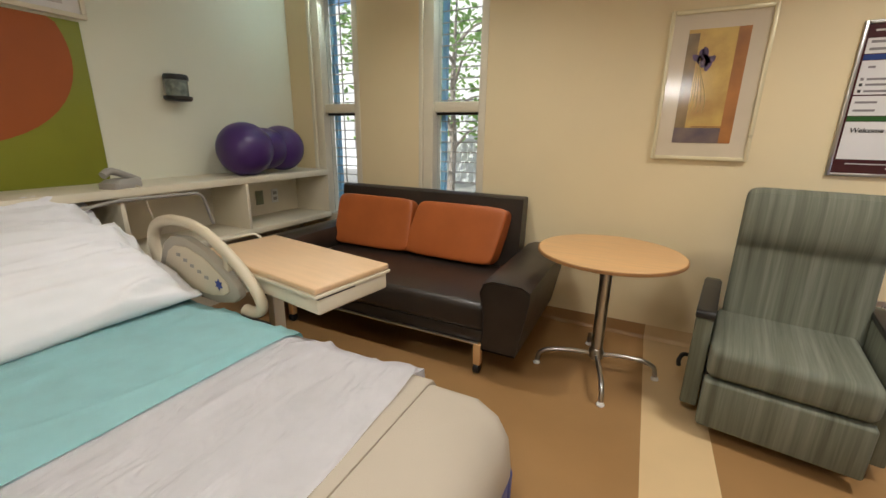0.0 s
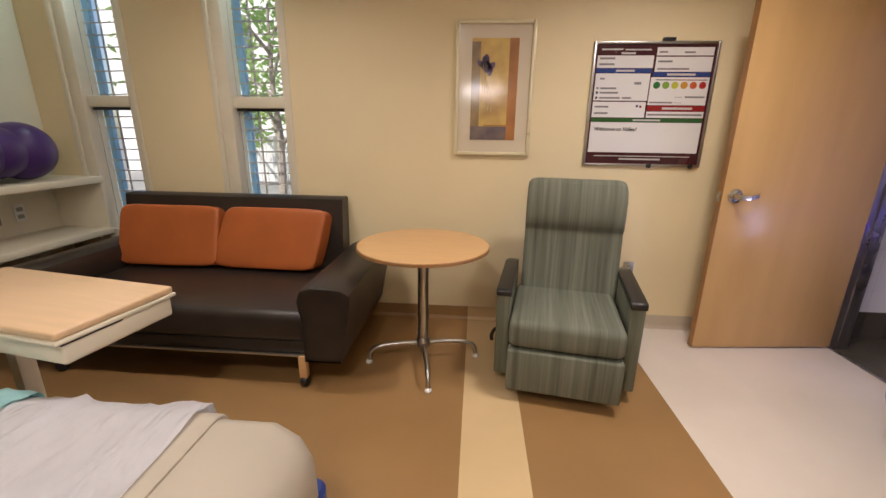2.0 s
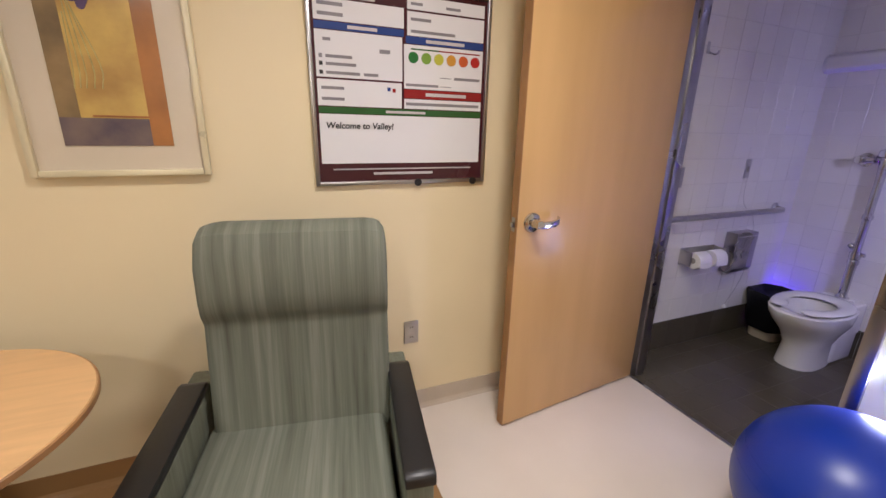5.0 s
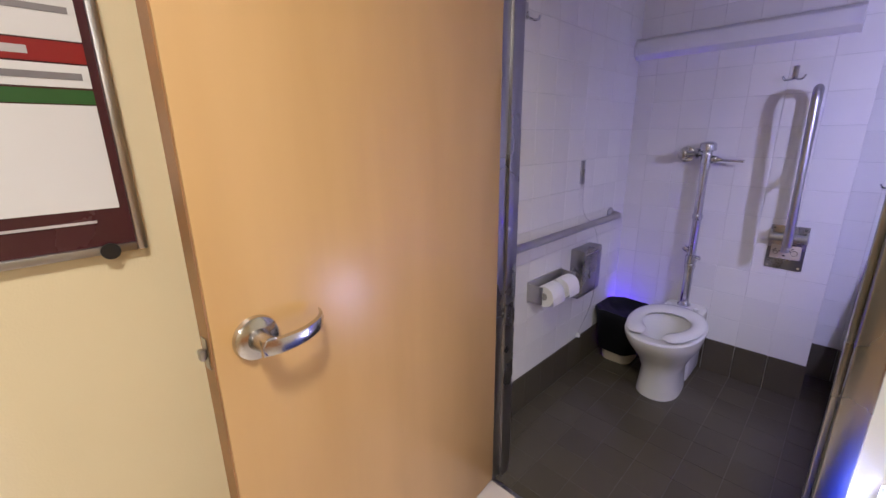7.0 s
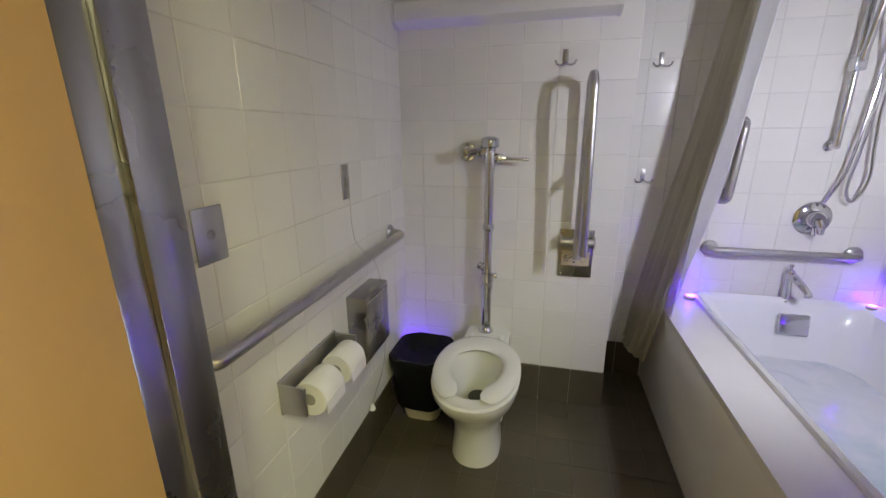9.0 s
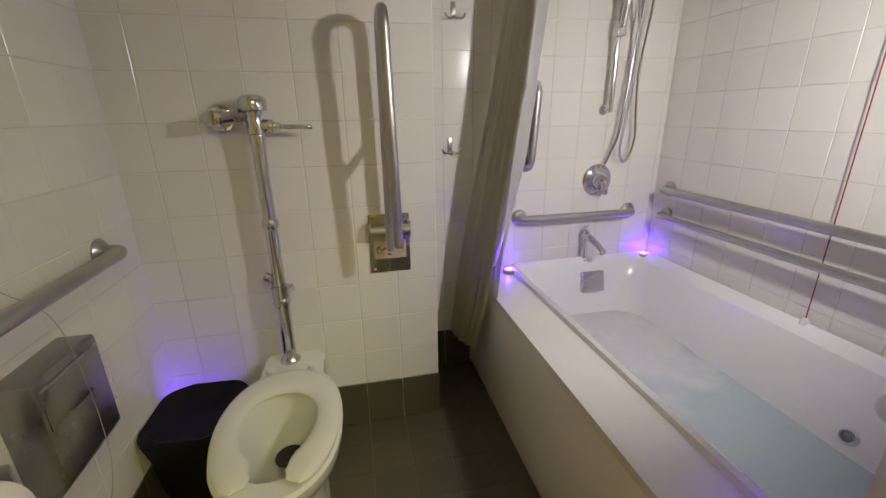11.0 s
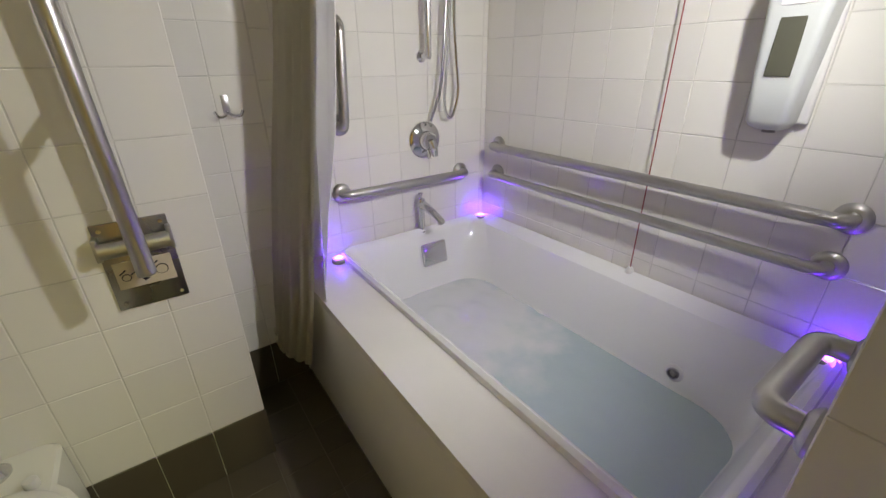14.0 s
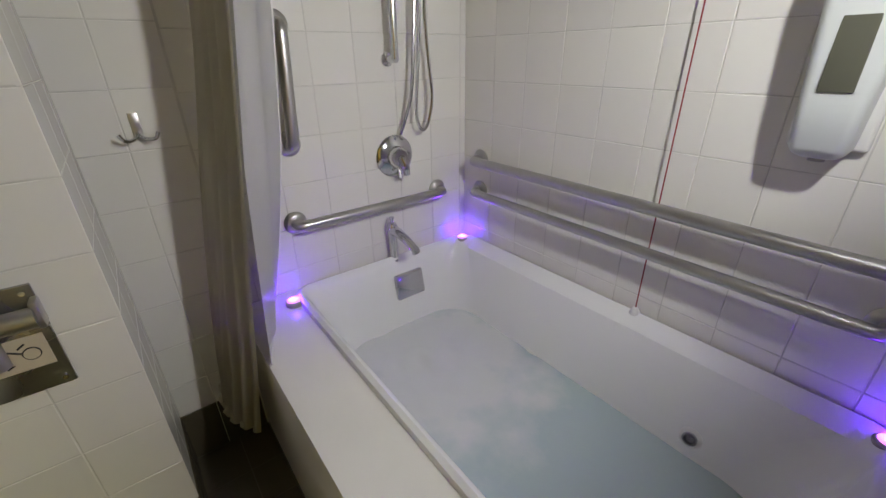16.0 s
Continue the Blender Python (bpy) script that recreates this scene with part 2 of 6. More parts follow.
def turned(bm, m):
    bmesh.ops.transform(bm, matrix=m, verts=bm.verts[:])
    return bm


def cyl(p0, p1, r, r2=None, seg=20, bev=0.0):
    p0, p1 = Vector(p0), Vector(p1)
    bm = bmesh.new()
    bmesh.ops.create_cone(bm, cap_ends=True, segments=seg, radius1=r, radius2=r if r2 is None else r2, depth=(p1 - p0).length)
    if bev:
        bmesh.ops.bevel(bm, geom=[e for e in bm.edges if abs(e.verts[0].co.z - e.verts[1].co.z) < 1e-6], offset=bev, segments=2, profile=0.5, affect="EDGES")
    q = (p1 - p0).to_track_quat("Z", "Y").to_matrix().to_4x4()
    return turned(bm, Matrix.Translation((p0 + p1) / 2) @ q)


def rounded_path(pts, r, n=6):
    """A polyline whose corners are rounded by arcs of about radius r."""
    pts = [Vector(p) for p in pts]
    out = [pts[0]]
    for a, b, c in zip(pts, pts[1:], pts[2:]):
        u, v = (a - b), (c - b)
        k = min(r, u.length * 0.49, v.length * 0.49)
        p, q = b + u.normalized() * k, b + v.normalized() * k
        for i in range(n + 1):
            s = i / n
            out.append((1 - s) ** 2 * p + 2 * s * (1 - s) * b + s * s * q)
    out.append(pts[-1])
    return out


def smooth_path(pts, n=8):
    pts = [Vector(p) for p in pts]
    ext = [2 * pts[0] - pts[1], *pts, 2 * pts[-1] - pts[-2]]
    out = []
    for a, b, c, d in zip(ext, ext[1:], ext[2:], ext[3:]):
        for i in range(n):
            s = i / n
            out.append(0.5 * (2 * b + (c - a) * s + (2 * a - 5 * b + 4 * c - d) * s * s + (3 * b - a - 3 * c + d) * s ** 3))
    return [*out, pts[-1]]


def tube(pts, r, seg=12, squash=1.0):
    pts = [Vector(p) for p in pts]
    bm = bmesh.new()
    rings, up = [], None
    for i, p in enumerate(pts):
        d = (pts[min(i + 1, len(pts) - 1)] - pts[max(i - 1, 0)]).normalized()
        if up is None:
            up = d.orthogonal().normalized()
        up = (up - d * up.dot(d)).normalized()
        side = d.cross(up)
        rad = r[i] if isinstance(r, (list, tuple)) else r
        rings.append([bm.verts.new(p + rad * (math.cos(a) * up + squash * math.sin(a) * side)) for a in (2 * math.pi * k / seg for k in range(seg))])
    for a, b in zip(rings, rings[1:]):
        for k in range(seg):
            bm.faces.new((a[k], a[(k + 1) % seg], b[(k + 1) % seg], b[k]))
    bm.faces.new(rings[0][::-1])
    bm.faces.new(rings[-1])
    return bm


def lathe(profile, at=(0, 0, 0), seg=32, m=None):
    bm = bmesh.new()
    rings = []
    for r, z in profile:
        rings.append([bm.verts.new((max(r, 1e-4) * math.cos(2 * math.pi * k / seg), max(r, 1e-4) * math.sin(2 * math.pi * k / seg), z)) for k in range(seg)])
    for a, b in zip(rings, rings[1:]):
        for k in range(seg):
            bm.faces.new((a[k], a[(k + 1) % seg], b[(k + 1) % seg], b[k]))
    bm.faces.new(rings[0][::-1])
    bm.faces.new(rings[-1])
    if m is not None:
        turned(bm, m)
    return turned(bm, Matrix.Translation(at))


def loft(rings, close_start=True, close_end=True):
    """A skin over rings of equally many points."""
    bm = bmesh.new()
    vs = [[bm.verts.new(p) for p in r] for r in rings]
    n = len(rings[0])
    for a, b in zip(vs, vs[1:]):
        for k in range(n):
            bm.faces.new((a[k], a[(k + 1) % n], b[(k + 1) % n], b[k]))
    if close_start:
        bm.faces.new(vs[0][::-1])
    if close_end:
        bm.faces.new(vs[-1])
    return bm


def round_rect(cx, cy, hx, hy, r, z, n=6):
    out = []
    for sx, sy, a0 in ((1, 1, 0), (-1, 1, 90), (-1, -1, 180), (1, -1, 270)):
        for i in range(n + 1):
            a = radians(a0 + 90 * i / n)
            out.append((cx + sx * (hx - r) + r * math.cos(a), cy + sy * (hy - r) + r * math.sin(a), z))
    return out


def puff(cx, cy, cz, hx, hy, hz, e=0.45, nu=20, nv=14, wrinkle=0.0, seed=0, ez=0.9):
    """A cushion: a superellipsoid, with soft creases."""
    def c(a, p):
        return math.copysign(abs(math.cos(a)) ** p, math.cos(a))

    def s(a, p):
        return math.copysign(abs(math.sin(a)) ** p, math.sin(a))
    rings = []
    for j in range(1, nv):
        v = -math.pi / 2 + math.pi * j / nv
        ring = []
        for i in range(nu * 2):
            u = math.pi * i / nu
            p = Vector((hx * c(v, e) * c(u, e), hy * c(v, e) * s(u, e), hz * s(v, ez)))
            if wrinkle:
                p += p.normalized() * wrinkle * (noise.noise(p * 5 + Vector((seed, 0, 0))) + 0.7 * (0.4 - abs(noise.noise(Vector((p.x * 4 - p.y * 7, p.x * 9 + p.y * 2, p.z * 4 + seed))))))
            ring.append(Vector((cx, cy, cz)) + p)
        rings.append(ring)
    return loft(rings)


def sphere(at, r, seg=40, rings=24, sq=(1, 1, 1)):
    bm = bmesh.new()
    bmesh.ops.create_uvsphere(bm, u_segments=seg, v_segments=rings, radius=r)
    for v in bm.verts:
        v.co = Vector((at[0] + v.co.x * sq[0], at[1] + v.co.y * sq[1], at[2] + v.co.z * sq[2]))
    return bm


def prism(outline, z0, z1, bev=0.0):
    """An outline in x, y drawn up from z0 to z1."""
    bm = loft([[(x, y, z0) for x, y in outline], [(x, y, z1) for x, y in outline]])
    if bev:
        bmesh.ops.bevel(bm, geom=bm.edges[:], offset=bev, segments=2, profile=0.5, affect="EDGES")
    return bm


def lettering(name, text, size, m, material, parent):
    cu = bpy.data.curves.new(name, "FONT")
    cu.body, cu.size, cu.extrude, cu.offset, cu.shear = text, size, 0.0004, size * 0.022, 0.12
    tmp = bpy.data.objects.new(name, cu)
    me = bpy.data.meshes.new_from_object(tmp)
    bpy.data.objects.remove(tmp)
    me.materials.append(material)
    ob = new(name, me)
    ob.matrix_world = m
    ob.parent = parent
    return ob

# ---- structure ----
NORTH, WEST, SOUTH, EAST = 3.70, -2.45, -1.30, 3.08
BATH_E, BATH_S, CHASE, TOPZ, BATHZ = 4.96, 1.44, 4.615, 2.70, 2.42
WINDOWS = ((-2.17, -1.69), (-1.085, -0.575))

bm = box(-2.63, WINDOWS[0][0], NORTH, 3.88, 0, 2.8)
for a, b in ((WINDOWS[0][1], WINDOWS[1][0]), (WINDOWS[1][1], 5.14)):
    add(bm, box(a, b, NORTH, 3.88, 0, 2.8))
for a, b in WINDOWS:
    add(bm, box(a, b, NORTH, 3.88, 0, 0.55))
    add(bm, box(a, b, NORTH, 3.88, 2.50, 2.8))
top("wall_north", bm, M_WALL, "cream painted wall with two tall narrow windows", "wall", kind="structure", smooth=False)
top("wall_west", box(-2.63, WEST, -1.48, NORTH, 0, 2.8), M_WALLW, "pale painted wall behind the bed head", "wall", kind="structure", smooth=False)
top("wall_south", box(WEST, 3.22, -1.48, SOUTH, 0, 2.8), M_WALL, "cream painted wall", "wall", kind="structure", smooth=False)
bm = join(box(EAST, 3.18, SOUTH, 2.60, 0, 2.8), box(EAST, 3.18, 3.535, NORTH, 0, 2.8), box(EAST, 3.18, 2.60, 3.535, 2.10, 2.8))
top("wall_east", bm, M_WALLW, "painted partition wall with the bathroom doorway", "wall", kind="structure", smooth=False)
top("wall_bath_west", box(3.18, 3.4582, 1.28, 2.2582, 0, 2.8), M_JOINT, "tiled wall block at the foot of the tub", "wall", kind="structure", smooth=False)
top("wall_bath_south", box(3.4582, 5.14, 1.26, BATH_S + 0.0055, 0, 2.8), M_JOINT, "tiled wall along the tub", "wall", kind="structure", smooth=False)
top("wall_bath_east", box(BATH_E - 0.0055, 5.14, BATH_S + 0.0055, 2.6895, 0, 2.8), M_GROUT, "tiled wall with taps at the head of the tub", "wall", kind="structure", smooth=False)
top("wall_bath_chase", box(CHASE - 0.0055, 5.14, 2.6895, NORTH, 0, 2.8), M_GROUT, "tiled pipe chase behind the toilet", "wall", kind="structure", smooth=False)
top("ceiling", box(-2.63, 3.18, -1.48, 3.88, TOPZ, 2.85), M_CEIL, "white bedroom ceiling", "ceiling", kind="structure", smooth=False)
top("ceiling_bath", box(3.18, 5.14, 1.26, NORTH, BATHZ, 2.6), M_CEIL, "white bathroom ceiling", "ceiling", kind="structure", smooth=False)

# floors: sheet flooring in three colours, dark tiles in the bathroom
FLOOR = thing("floor", label="sheet floor in brown, tan and pale bands", category="floor", kind="structure")
part("brown_band", box(WEST, 0.66, SOUTH, NORTH, -0.1, 0), M_BROWN, FLOOR, "brown sheet flooring", False)
part("tan_band", box(0.66, 0.95, SOUTH, NORTH, -0.1, 0), M_TANF, FLOOR, "pale tan inlaid band", False)
part("brown_band", box(0.95, 1.727, SOUTH, NORTH, -0.1, 0), M_BROWN, FLOOR, "brown sheet flooring", False)
part("pale_band", box(1.727, 3.085, SOUTH, NORTH, -0.1, 0), M_PALEF, FLOOR, "pale beige sheet flooring", False)
top("floor_bath", box(3.085, 5.14, 1.26, NORTH, -0.1, -0.0016), M_FGROUT, "dark tiled bathroom floor", "floor", kind="structure", smooth=False)


def cove(name, x0, x1, material, label):
    """Sheet flooring turned up against the wall with a small curve."""
    prof = [(0, 0), (0.02, 0.0), (0.010, 0.010), (0.0045, 0.022), (0.004, 0.10), (0, 0.10)]
    bm = loft([[(x, NORTH - d, z + 0.001) for d, z in prof] for x in (x0, x1)])
    top(name, bm, material, label, "baseboard", kind="structure", smooth=False)


cove("baseboard", WEST, 0.66, M_BROWN, "brown coved base along the wall")
cove("baseboard", 0.662, 0.948, M_TANF, "tan coved base along the wall")
cove("baseboard", 0.95, 1.725, M_BROWN, "brown coved base along the wall")
cove("baseboard", 1.727, 3.02, M_BASE, "grey beige coved base along the wall")

# windows
for i, (a, b) in enumerate(WINDOWS):
    w = thing(f"window_{i + 1}", ((a + b) / 2, 3.78, 0.55), label="tall narrow two-part window with horizontal wires", category="window", kind="structure")
    hw = (b - a) / 2
    fr = join(box(-hw, -hw + 0.085, -0.085, 0.06, 0, 1.95, 0.006), box(hw - 0.055, hw, -0.085, 0.06, 0, 1.95, 0.006),
              box(-hw + 0.085, hw - 0.055, -0.085, 0.06, 1.88, 1.95), box(-hw + 0.085, hw - 0.055, -0.085, 0.06, 0, 0.06),
              box(-hw + 0.085, hw - 0.055, -0.055, 0.05, 0.945, 1.02, 0.004), box(-hw - 0.035, -hw, -0.098, -0.06, -0.02, 1.97, 0.005))
    part("window_frame", fr, M_SHELF, w, "cream painted frame")
    # the transom's shadow line, drawn as a black strip
    part("sash_shadow_gap", box(-hw + 0.09, hw - 0.06, -0.03, 0.0, 0.925, 0.944), M_BLACK, w, "black strip standing in for the shadow under the transom")
    for z0, z1 in ((0.06, 0.94), (1.02, 1.88)):
        p = part("pane", box(-hw + 0.085, hw - 0.055, 0.0, 0.006, z0, z1), M_GLASS, w)
        p.visible_shadow = False
    bars = bmesh.new()
    z = 0.10
    while z < 1.87:
        if not 0.93 < z < 1.03:
            add(bars, cyl((-hw + 0.08, 0.05, z), (hw - 0.05, 0.05, z + 0.004), 0.0045, seg=6))
        z += 0.078
    add(bars, cyl((-hw + 0.20, 0.055, 0.05), (-hw + 0.20, 0.055, 1.9), 0.006, seg=6))
    part("grille", bars, M_GREYP, w, "thin metal wires")
    part("reveal", box(-hw + 0.0855, -hw + 0.125, 0.062, 0.10, 0.0, 1.95), mat("blue_outer_frame", (0.20, 0.42, 0.62), 0.5), w, "blue outer frame")

# bathroom doorway: steel frame, wooden leaf standing open
door = thing("door_1", (3.075, 3.512, 0), math.degrees(math.atan2(3.512 - 3.412, 3.075 - 2.145)), label="maple veneer door standing open against the wall", category="door", kind="structure")
# local x runs from the free edge (-0.93) to the hinges (0)
leaf = part("leaf", box(-0.935, -0.004, 0.0, 0.044, 0.012, 2.06, 0.002), M_MAPLE, door)
part("edge", box(-0.9385, -0.9355, 0.001, 0.043, 0.012, 2.06), M_MAPLE_E, door, "darker lipped edge")
part("latch_plate", box(-0.9408, -0.939, 0.012, 0.032, 0.975, 1.035), M_STEELD, door, "steel latch plate")
part("latch_bolt", box(-0.952, -0.9415, 0.014, 0.030, 0.995, 1.015, 0.003), M_STEEL, door, "steel latch bolt")
for side, sg in ((0.0, -1), (0.044, 1)):
    h = part("door_handle", lathe([(0.0, 0.0), (0.042, 0.0), (0.0435, 0.004), (0.041, 0.011), (0.032, 0.016), (0.0, 0.018)],
             (-0.862, side, 1.012), m=pose(0, 0, 0, 90 if sg < 0 else -90)), M_HANDLE, door, "satin chrome lever handle")
    part("neck", lathe([(0.0, 0.012), (0.022, 0.012), (0.019, 0.03), (0.016, 0.055), (0.017, 0.062), (0.0, 0.064)], (-0.862, side, 1.012), 24, pose(0, 0, 0, 90 if sg < 0 else -90)), M_HANDLE, h)
    pts = smooth_path([(-0.878, side + sg * 0.056, 1.012), (-0.845, side + sg * 0.064, 1.010), (-0.80, side + sg * 0.066, 1.012), (-0.765, side + sg * 0.058, 1.017), (-0.745, side + sg * 0.042, 1.022), (-0.738, side + sg * 0.026, 1.024)], 6)
    blade = loft([[p + Vector((0, sg * b, c)) for b, c in ((-0.005, -hh), (0.004, -hh * 0.9), (0.0065, 0), (0.004, hh * 0.9), (-0.005, hh), (-0.0035, 0))] for p, hh in ((q, 0.0165 - 0.006 * k / (len(pts) - 1)) for k, q in enumerate(pts))])
    part("lever", blade, M_HANDLE, h)
frame_thing = thing("door_frame", (3.13, 3.07, 0), label="satin steel door frame", category="door frame", kind="structure")
for y0, y1 in ((2.575, 2.625), (3.512, 3.56)):
    out = [(-0.062, y0 - 3.07), (0.058, y0 - 3.07), (0.058, y1 - 3.07), (-0.062, y1 - 3.07)]
    part("jamb", prism(out, 0, 2.10, 0.006), M_STEELD, frame_thing)
part("stop", box(-0.02, 0.03, 3.50 - 3.07, 3.512 - 3.07, 0, 2.06, 0.002), M_STEELD, frame_thing)
part("stop", box(-0.02, 0.03, 2.625 - 3.07, 2.637 - 3.07, 0, 2.06, 0.002), M_STEELD, frame_thing)
part("head", box(-0.062, 0.058, 2.625 - 3.07, 3.512 - 3.07, 2.062, 2.10, 0.004), M_STEELD, frame_thing)
part("threshold", box(-0.06, -0.045, 2.625 - 3.07, 3.512 - 3.07, 0, 0.004), M_STEELD, frame_thing)

# ---- bedroom things ----


def sofa():
    s = thing("sofa", (-0.87, 3.18, 0), label="dark brown vinyl two-seat sofa on wooden legs", category="sofa")
    # local: x -0.93..0.95, y -0.46 (front)..0.50 (back)
    part("seat", box(-0.86, 0.70, -0.43, 0.30, 0.26, 0.435, 0.045, 4), M_LEATHER, s)
    part("base", box(-0.87, 0.71, -0.405, 0.44, 0.185, 0.262, 0.008), M_LEATHER, s)
    back = loft([[(x, y, z) for y, z in ((0.30, 0.30), (0.37, 0.905), (0.385, 0.915), (0.475, 0.915), (0.49, 0.90), (0.46, 0.20), (0.32, 0.20))] for x in (-0.905, 0.66)])
    part("backrest", back, M_LEATHER, s)
    for sg in (-1, 1):
        xi, xo = (0.70, 0.955) if sg > 0 else (-0.85, -1.06)
        prof = [(xi, 0.19), (xi + sg * 0.005, 0.40), (xi - sg * 0.02, 0.53), (xi - sg * 0.0, 0.585), (xi + sg * 0.05, 0.605), (xo - sg * 0.05, 0.60), (xo, 0.575), (xo, 0.52), (xo - sg * 0.06, 0.19)]
        rings = []
        for y, k in ((-0.472, 0.96), (-0.485, 0.985), (-0.47, 1.0), (-0.2, 1.0), (0.2, 1.0), (0.44, 1.0), (0.455, 0.98)):
            mx = (xi + xo) / 2
            rings.append([(mx + (x - mx) * k, y, 0.19 + (z - 0.19) * k) for x, z in prof])
        part("armrest", loft(rings), M_LEATHER, s)
    part("rail", box(-0.80, 0.66, -0.425, -0.408, 0.178, 0.19, 0.002), M_STEEL, s, "thin steel front rail")
    for x in (-0.78, 0.66):
        for y in (-0.415, 0.36):
            leg = part("leg", box(x - 0.022, x + 0.022, y - 0.018, y + 0.022, 0.055, 0.185, 0.004), M_MAPLE_TOP, s, "pale wooden leg")
            part("castor", join(cyl((x - 0.017, y, 0.030), (x + 0.017, y, 0.030), 0.030, bev=0.005), box(x - 0.012, x + 0.012, y - 0.012, y + 0.012, 0.03, 0.057)), M_BLACK, leg, "black castor")
    return s


sofa()
for i, (x, w, rz, lean) in enumerate(((-1.385, 0.35, 1.5, 0.02), (-0.672, 0.36, -2.5, 0.20))):
    c = thing("sofa_cushion", (x, 3.44, 0.436), rz, label="orange vinyl back cushion leaning on the sofa", category="cushion", group="sofa cushions")
    m = pose(0, 0.02, 0.205, -15) @ Matrix(((1, 0, lean, 0), (0, 1, 0, 0), (0, 0, 1, 0), (0, 0, 0, 1)))
    part("cover", turned(puff(0, 0, 0, w, 0.075, 0.205, 0.17, 30, 18, 0.007, i * 5, 0.30), m), M_ORANGE, c)
    ring = [m @ Vector((sx * (w - 0.012), -0.045, sz * 0.19)) for sx, sz in ((-1, -1), (1, -1), (1, 1), (-1, 1), (-1, -1))]
    part("piping", tube(rounded_path(ring, 0.03), 0.005, 6), M_ORANGE, c)


def cafe_table():
    t = thing("round_table", (0.40, 3.10, 0), label="round maple-top table on a grey steel pedestal", category="table")
    part("tabletop", lathe([(0.0, 0.716), (0.355, 0.716), (0.372, 0.722), (0.374, 0.735), (0.370, 0.741), (0.0, 0.741)], seg=72), M_MAPLE_TOP, t)
    part("edge_band", lathe([(0.3745, 0.720), (0.377, 0.722), (0.377, 0.736), (0.3745, 0.738)], seg=72), M_MAPLE_E, t, "dark rubber edge band")
    part("mounting_plate", lathe([(0.0, 0.70), (0.15, 0.70), (0.15, 0.714), (0.0, 0.714)]), M_GREYP, t)
    part("column", lathe([(0.0, 0.11), (0.032, 0.11), (0.032, 0.70), (0.0, 0.70)]), M_STEEL, t)
    part("hub", lathe([(0.0, 0.085), (0.030, 0.085), (0.042, 0.10), (0.042, 0.14), (0.034, 0.155), (0.0, 0.155)]), M_STEEL, t)
    for k in range(4):
        a = radians(-78 + 90 * k)
        d = Vector((math.cos(a), math.sin(a), 0))
        pts = smooth_path([d * 0.03 + Vector((0, 0, 0.115)), d * 0.14 + Vector((0, 0, 0.118)), d * 0.26 + Vector((0, 0, 0.105)), d * 0.315 + Vector((0, 0, 0.075)), d * 0.328 + Vector((0, 0, 0.022))], 5)
        leg = part("leg", tube(pts, 0.013, 10), M_STEEL, t)
        part("foot", lathe([(0.0, 0.0), (0.019, 0.0), (0.021, 0.006), (0.016, 0.018), (0.008, 0.024), (0.0, 0.024)], d * 0.33), M_WHITEP, leg, "pale plastic glide")


cafe_table()


def recliner():
    c = thing("recliner", (1.215, 3.085, 0), -9.5, label="recliner in grey-green striped fabric with black arm pads", category="armchair")
    part("seat", box(-0.28, 0.28, -0.388, 0.20, 0.305, 0.455, 0.04, 4), M_SEAT, c)
    part("footrest", box(-0.28, 0.28, -0.395, -0.32, 0.068, 0.299, 0.014, 3), M_SEAT, c)
    # back with a thick head roll, leaning
    prof = [(0.12, 0.40), (0.135, 0.50), (0.183, 0.80), (0.181, 0.812), (0.172, 0.824), (0.158, 0.85), (0.151, 0.90), (0.157, 1.02), (0.185, 1.08), (0.235, 1.103), (0.30, 1.095), (0.338, 1.05), (0.335, 0.90), (0.27, 0.45), (0.22, 0.38)]
    rings = []
    for k, x in ((0.82, -0.276), (0.90, -0.272), (0.955, -0.262), (0.985, -0.245), (1.0, -0.215), (1.0, -0.1), (1.0, 0.1), (1.0, 0.215), (0.985, 0.245), (0.955, 0.262), (0.90, 0.272), (0.82, 0.276)):
        cy, cz = 0.23, 0.74
        rings.append([(x + 0.02, cy + (y - cy) * k, cz + (z - cz) * (1 - (1 - k) * 0.75)) for y, z in prof])
    part("backrest", loft(rings), M_SEAT, c)
    for sg in (-1, 1):
        x0, x1 = sorted((sg * 0.29 + 0.004, sg * 0.362 + 0.004))
        side = loft([[(x, y, z) for y, z in ((-0.255, 0.07), (-0.265, 0.53), (-0.25, 0.545), (0.32, 0.57), (0.33, 0.12), (0.30, 0.07))] for x in (x0, x1)])
        bmesh.ops.bevel(side, geom=side.edges[:], offset=0.010, segments=2, profile=0.5, affect="EDGES")
        a = part("arm", side, M_SIDEFAB, c)
        pad = loft([[(x, y, z) for y, z in ((-0.275, 0.535), (-0.272, 0.565), (-0.255, 0.572), (0.20, 0.592), (0.225, 0.585), (0.225, 0.562))] for x in (x0 - 0.004, x1 + 0.004)])
        bmesh.ops.bevel(pad, geom=pad.edges[:], offset=0.006, segments=2, profile=0.5, affect="EDGES")
        part("arm_pad", pad, M_BLACK, a, "black urethane arm pad")
    part("frame", box(-0.28, 0.28, -0.30, 0.30, 0.075, 0.29, 0.01), M_BLACK, c, "dark frame under the seat")
    for x in (-0.25, 0.25):
        for y in (-0.24, 0.26):
            part("castor", join(cyl((x - 0.012, y, 0.03), (x + 0.012, y, 0.03), 0.03, bev=0.004), box(x - 0.01, x + 0.01, y - 0.01, y + 0.01, 0.03, 0.08)), M_GREYP, c)
    part("lever", tube(smooth_path([(-0.345, 0.02, 0.20), (-0.385, 0.0, 0.205), (-0.40, -0.05, 0.19), (-0.395, -0.08, 0.175)]), 0.011, 8), M_BLACK, c, "black release lever")


recliner()


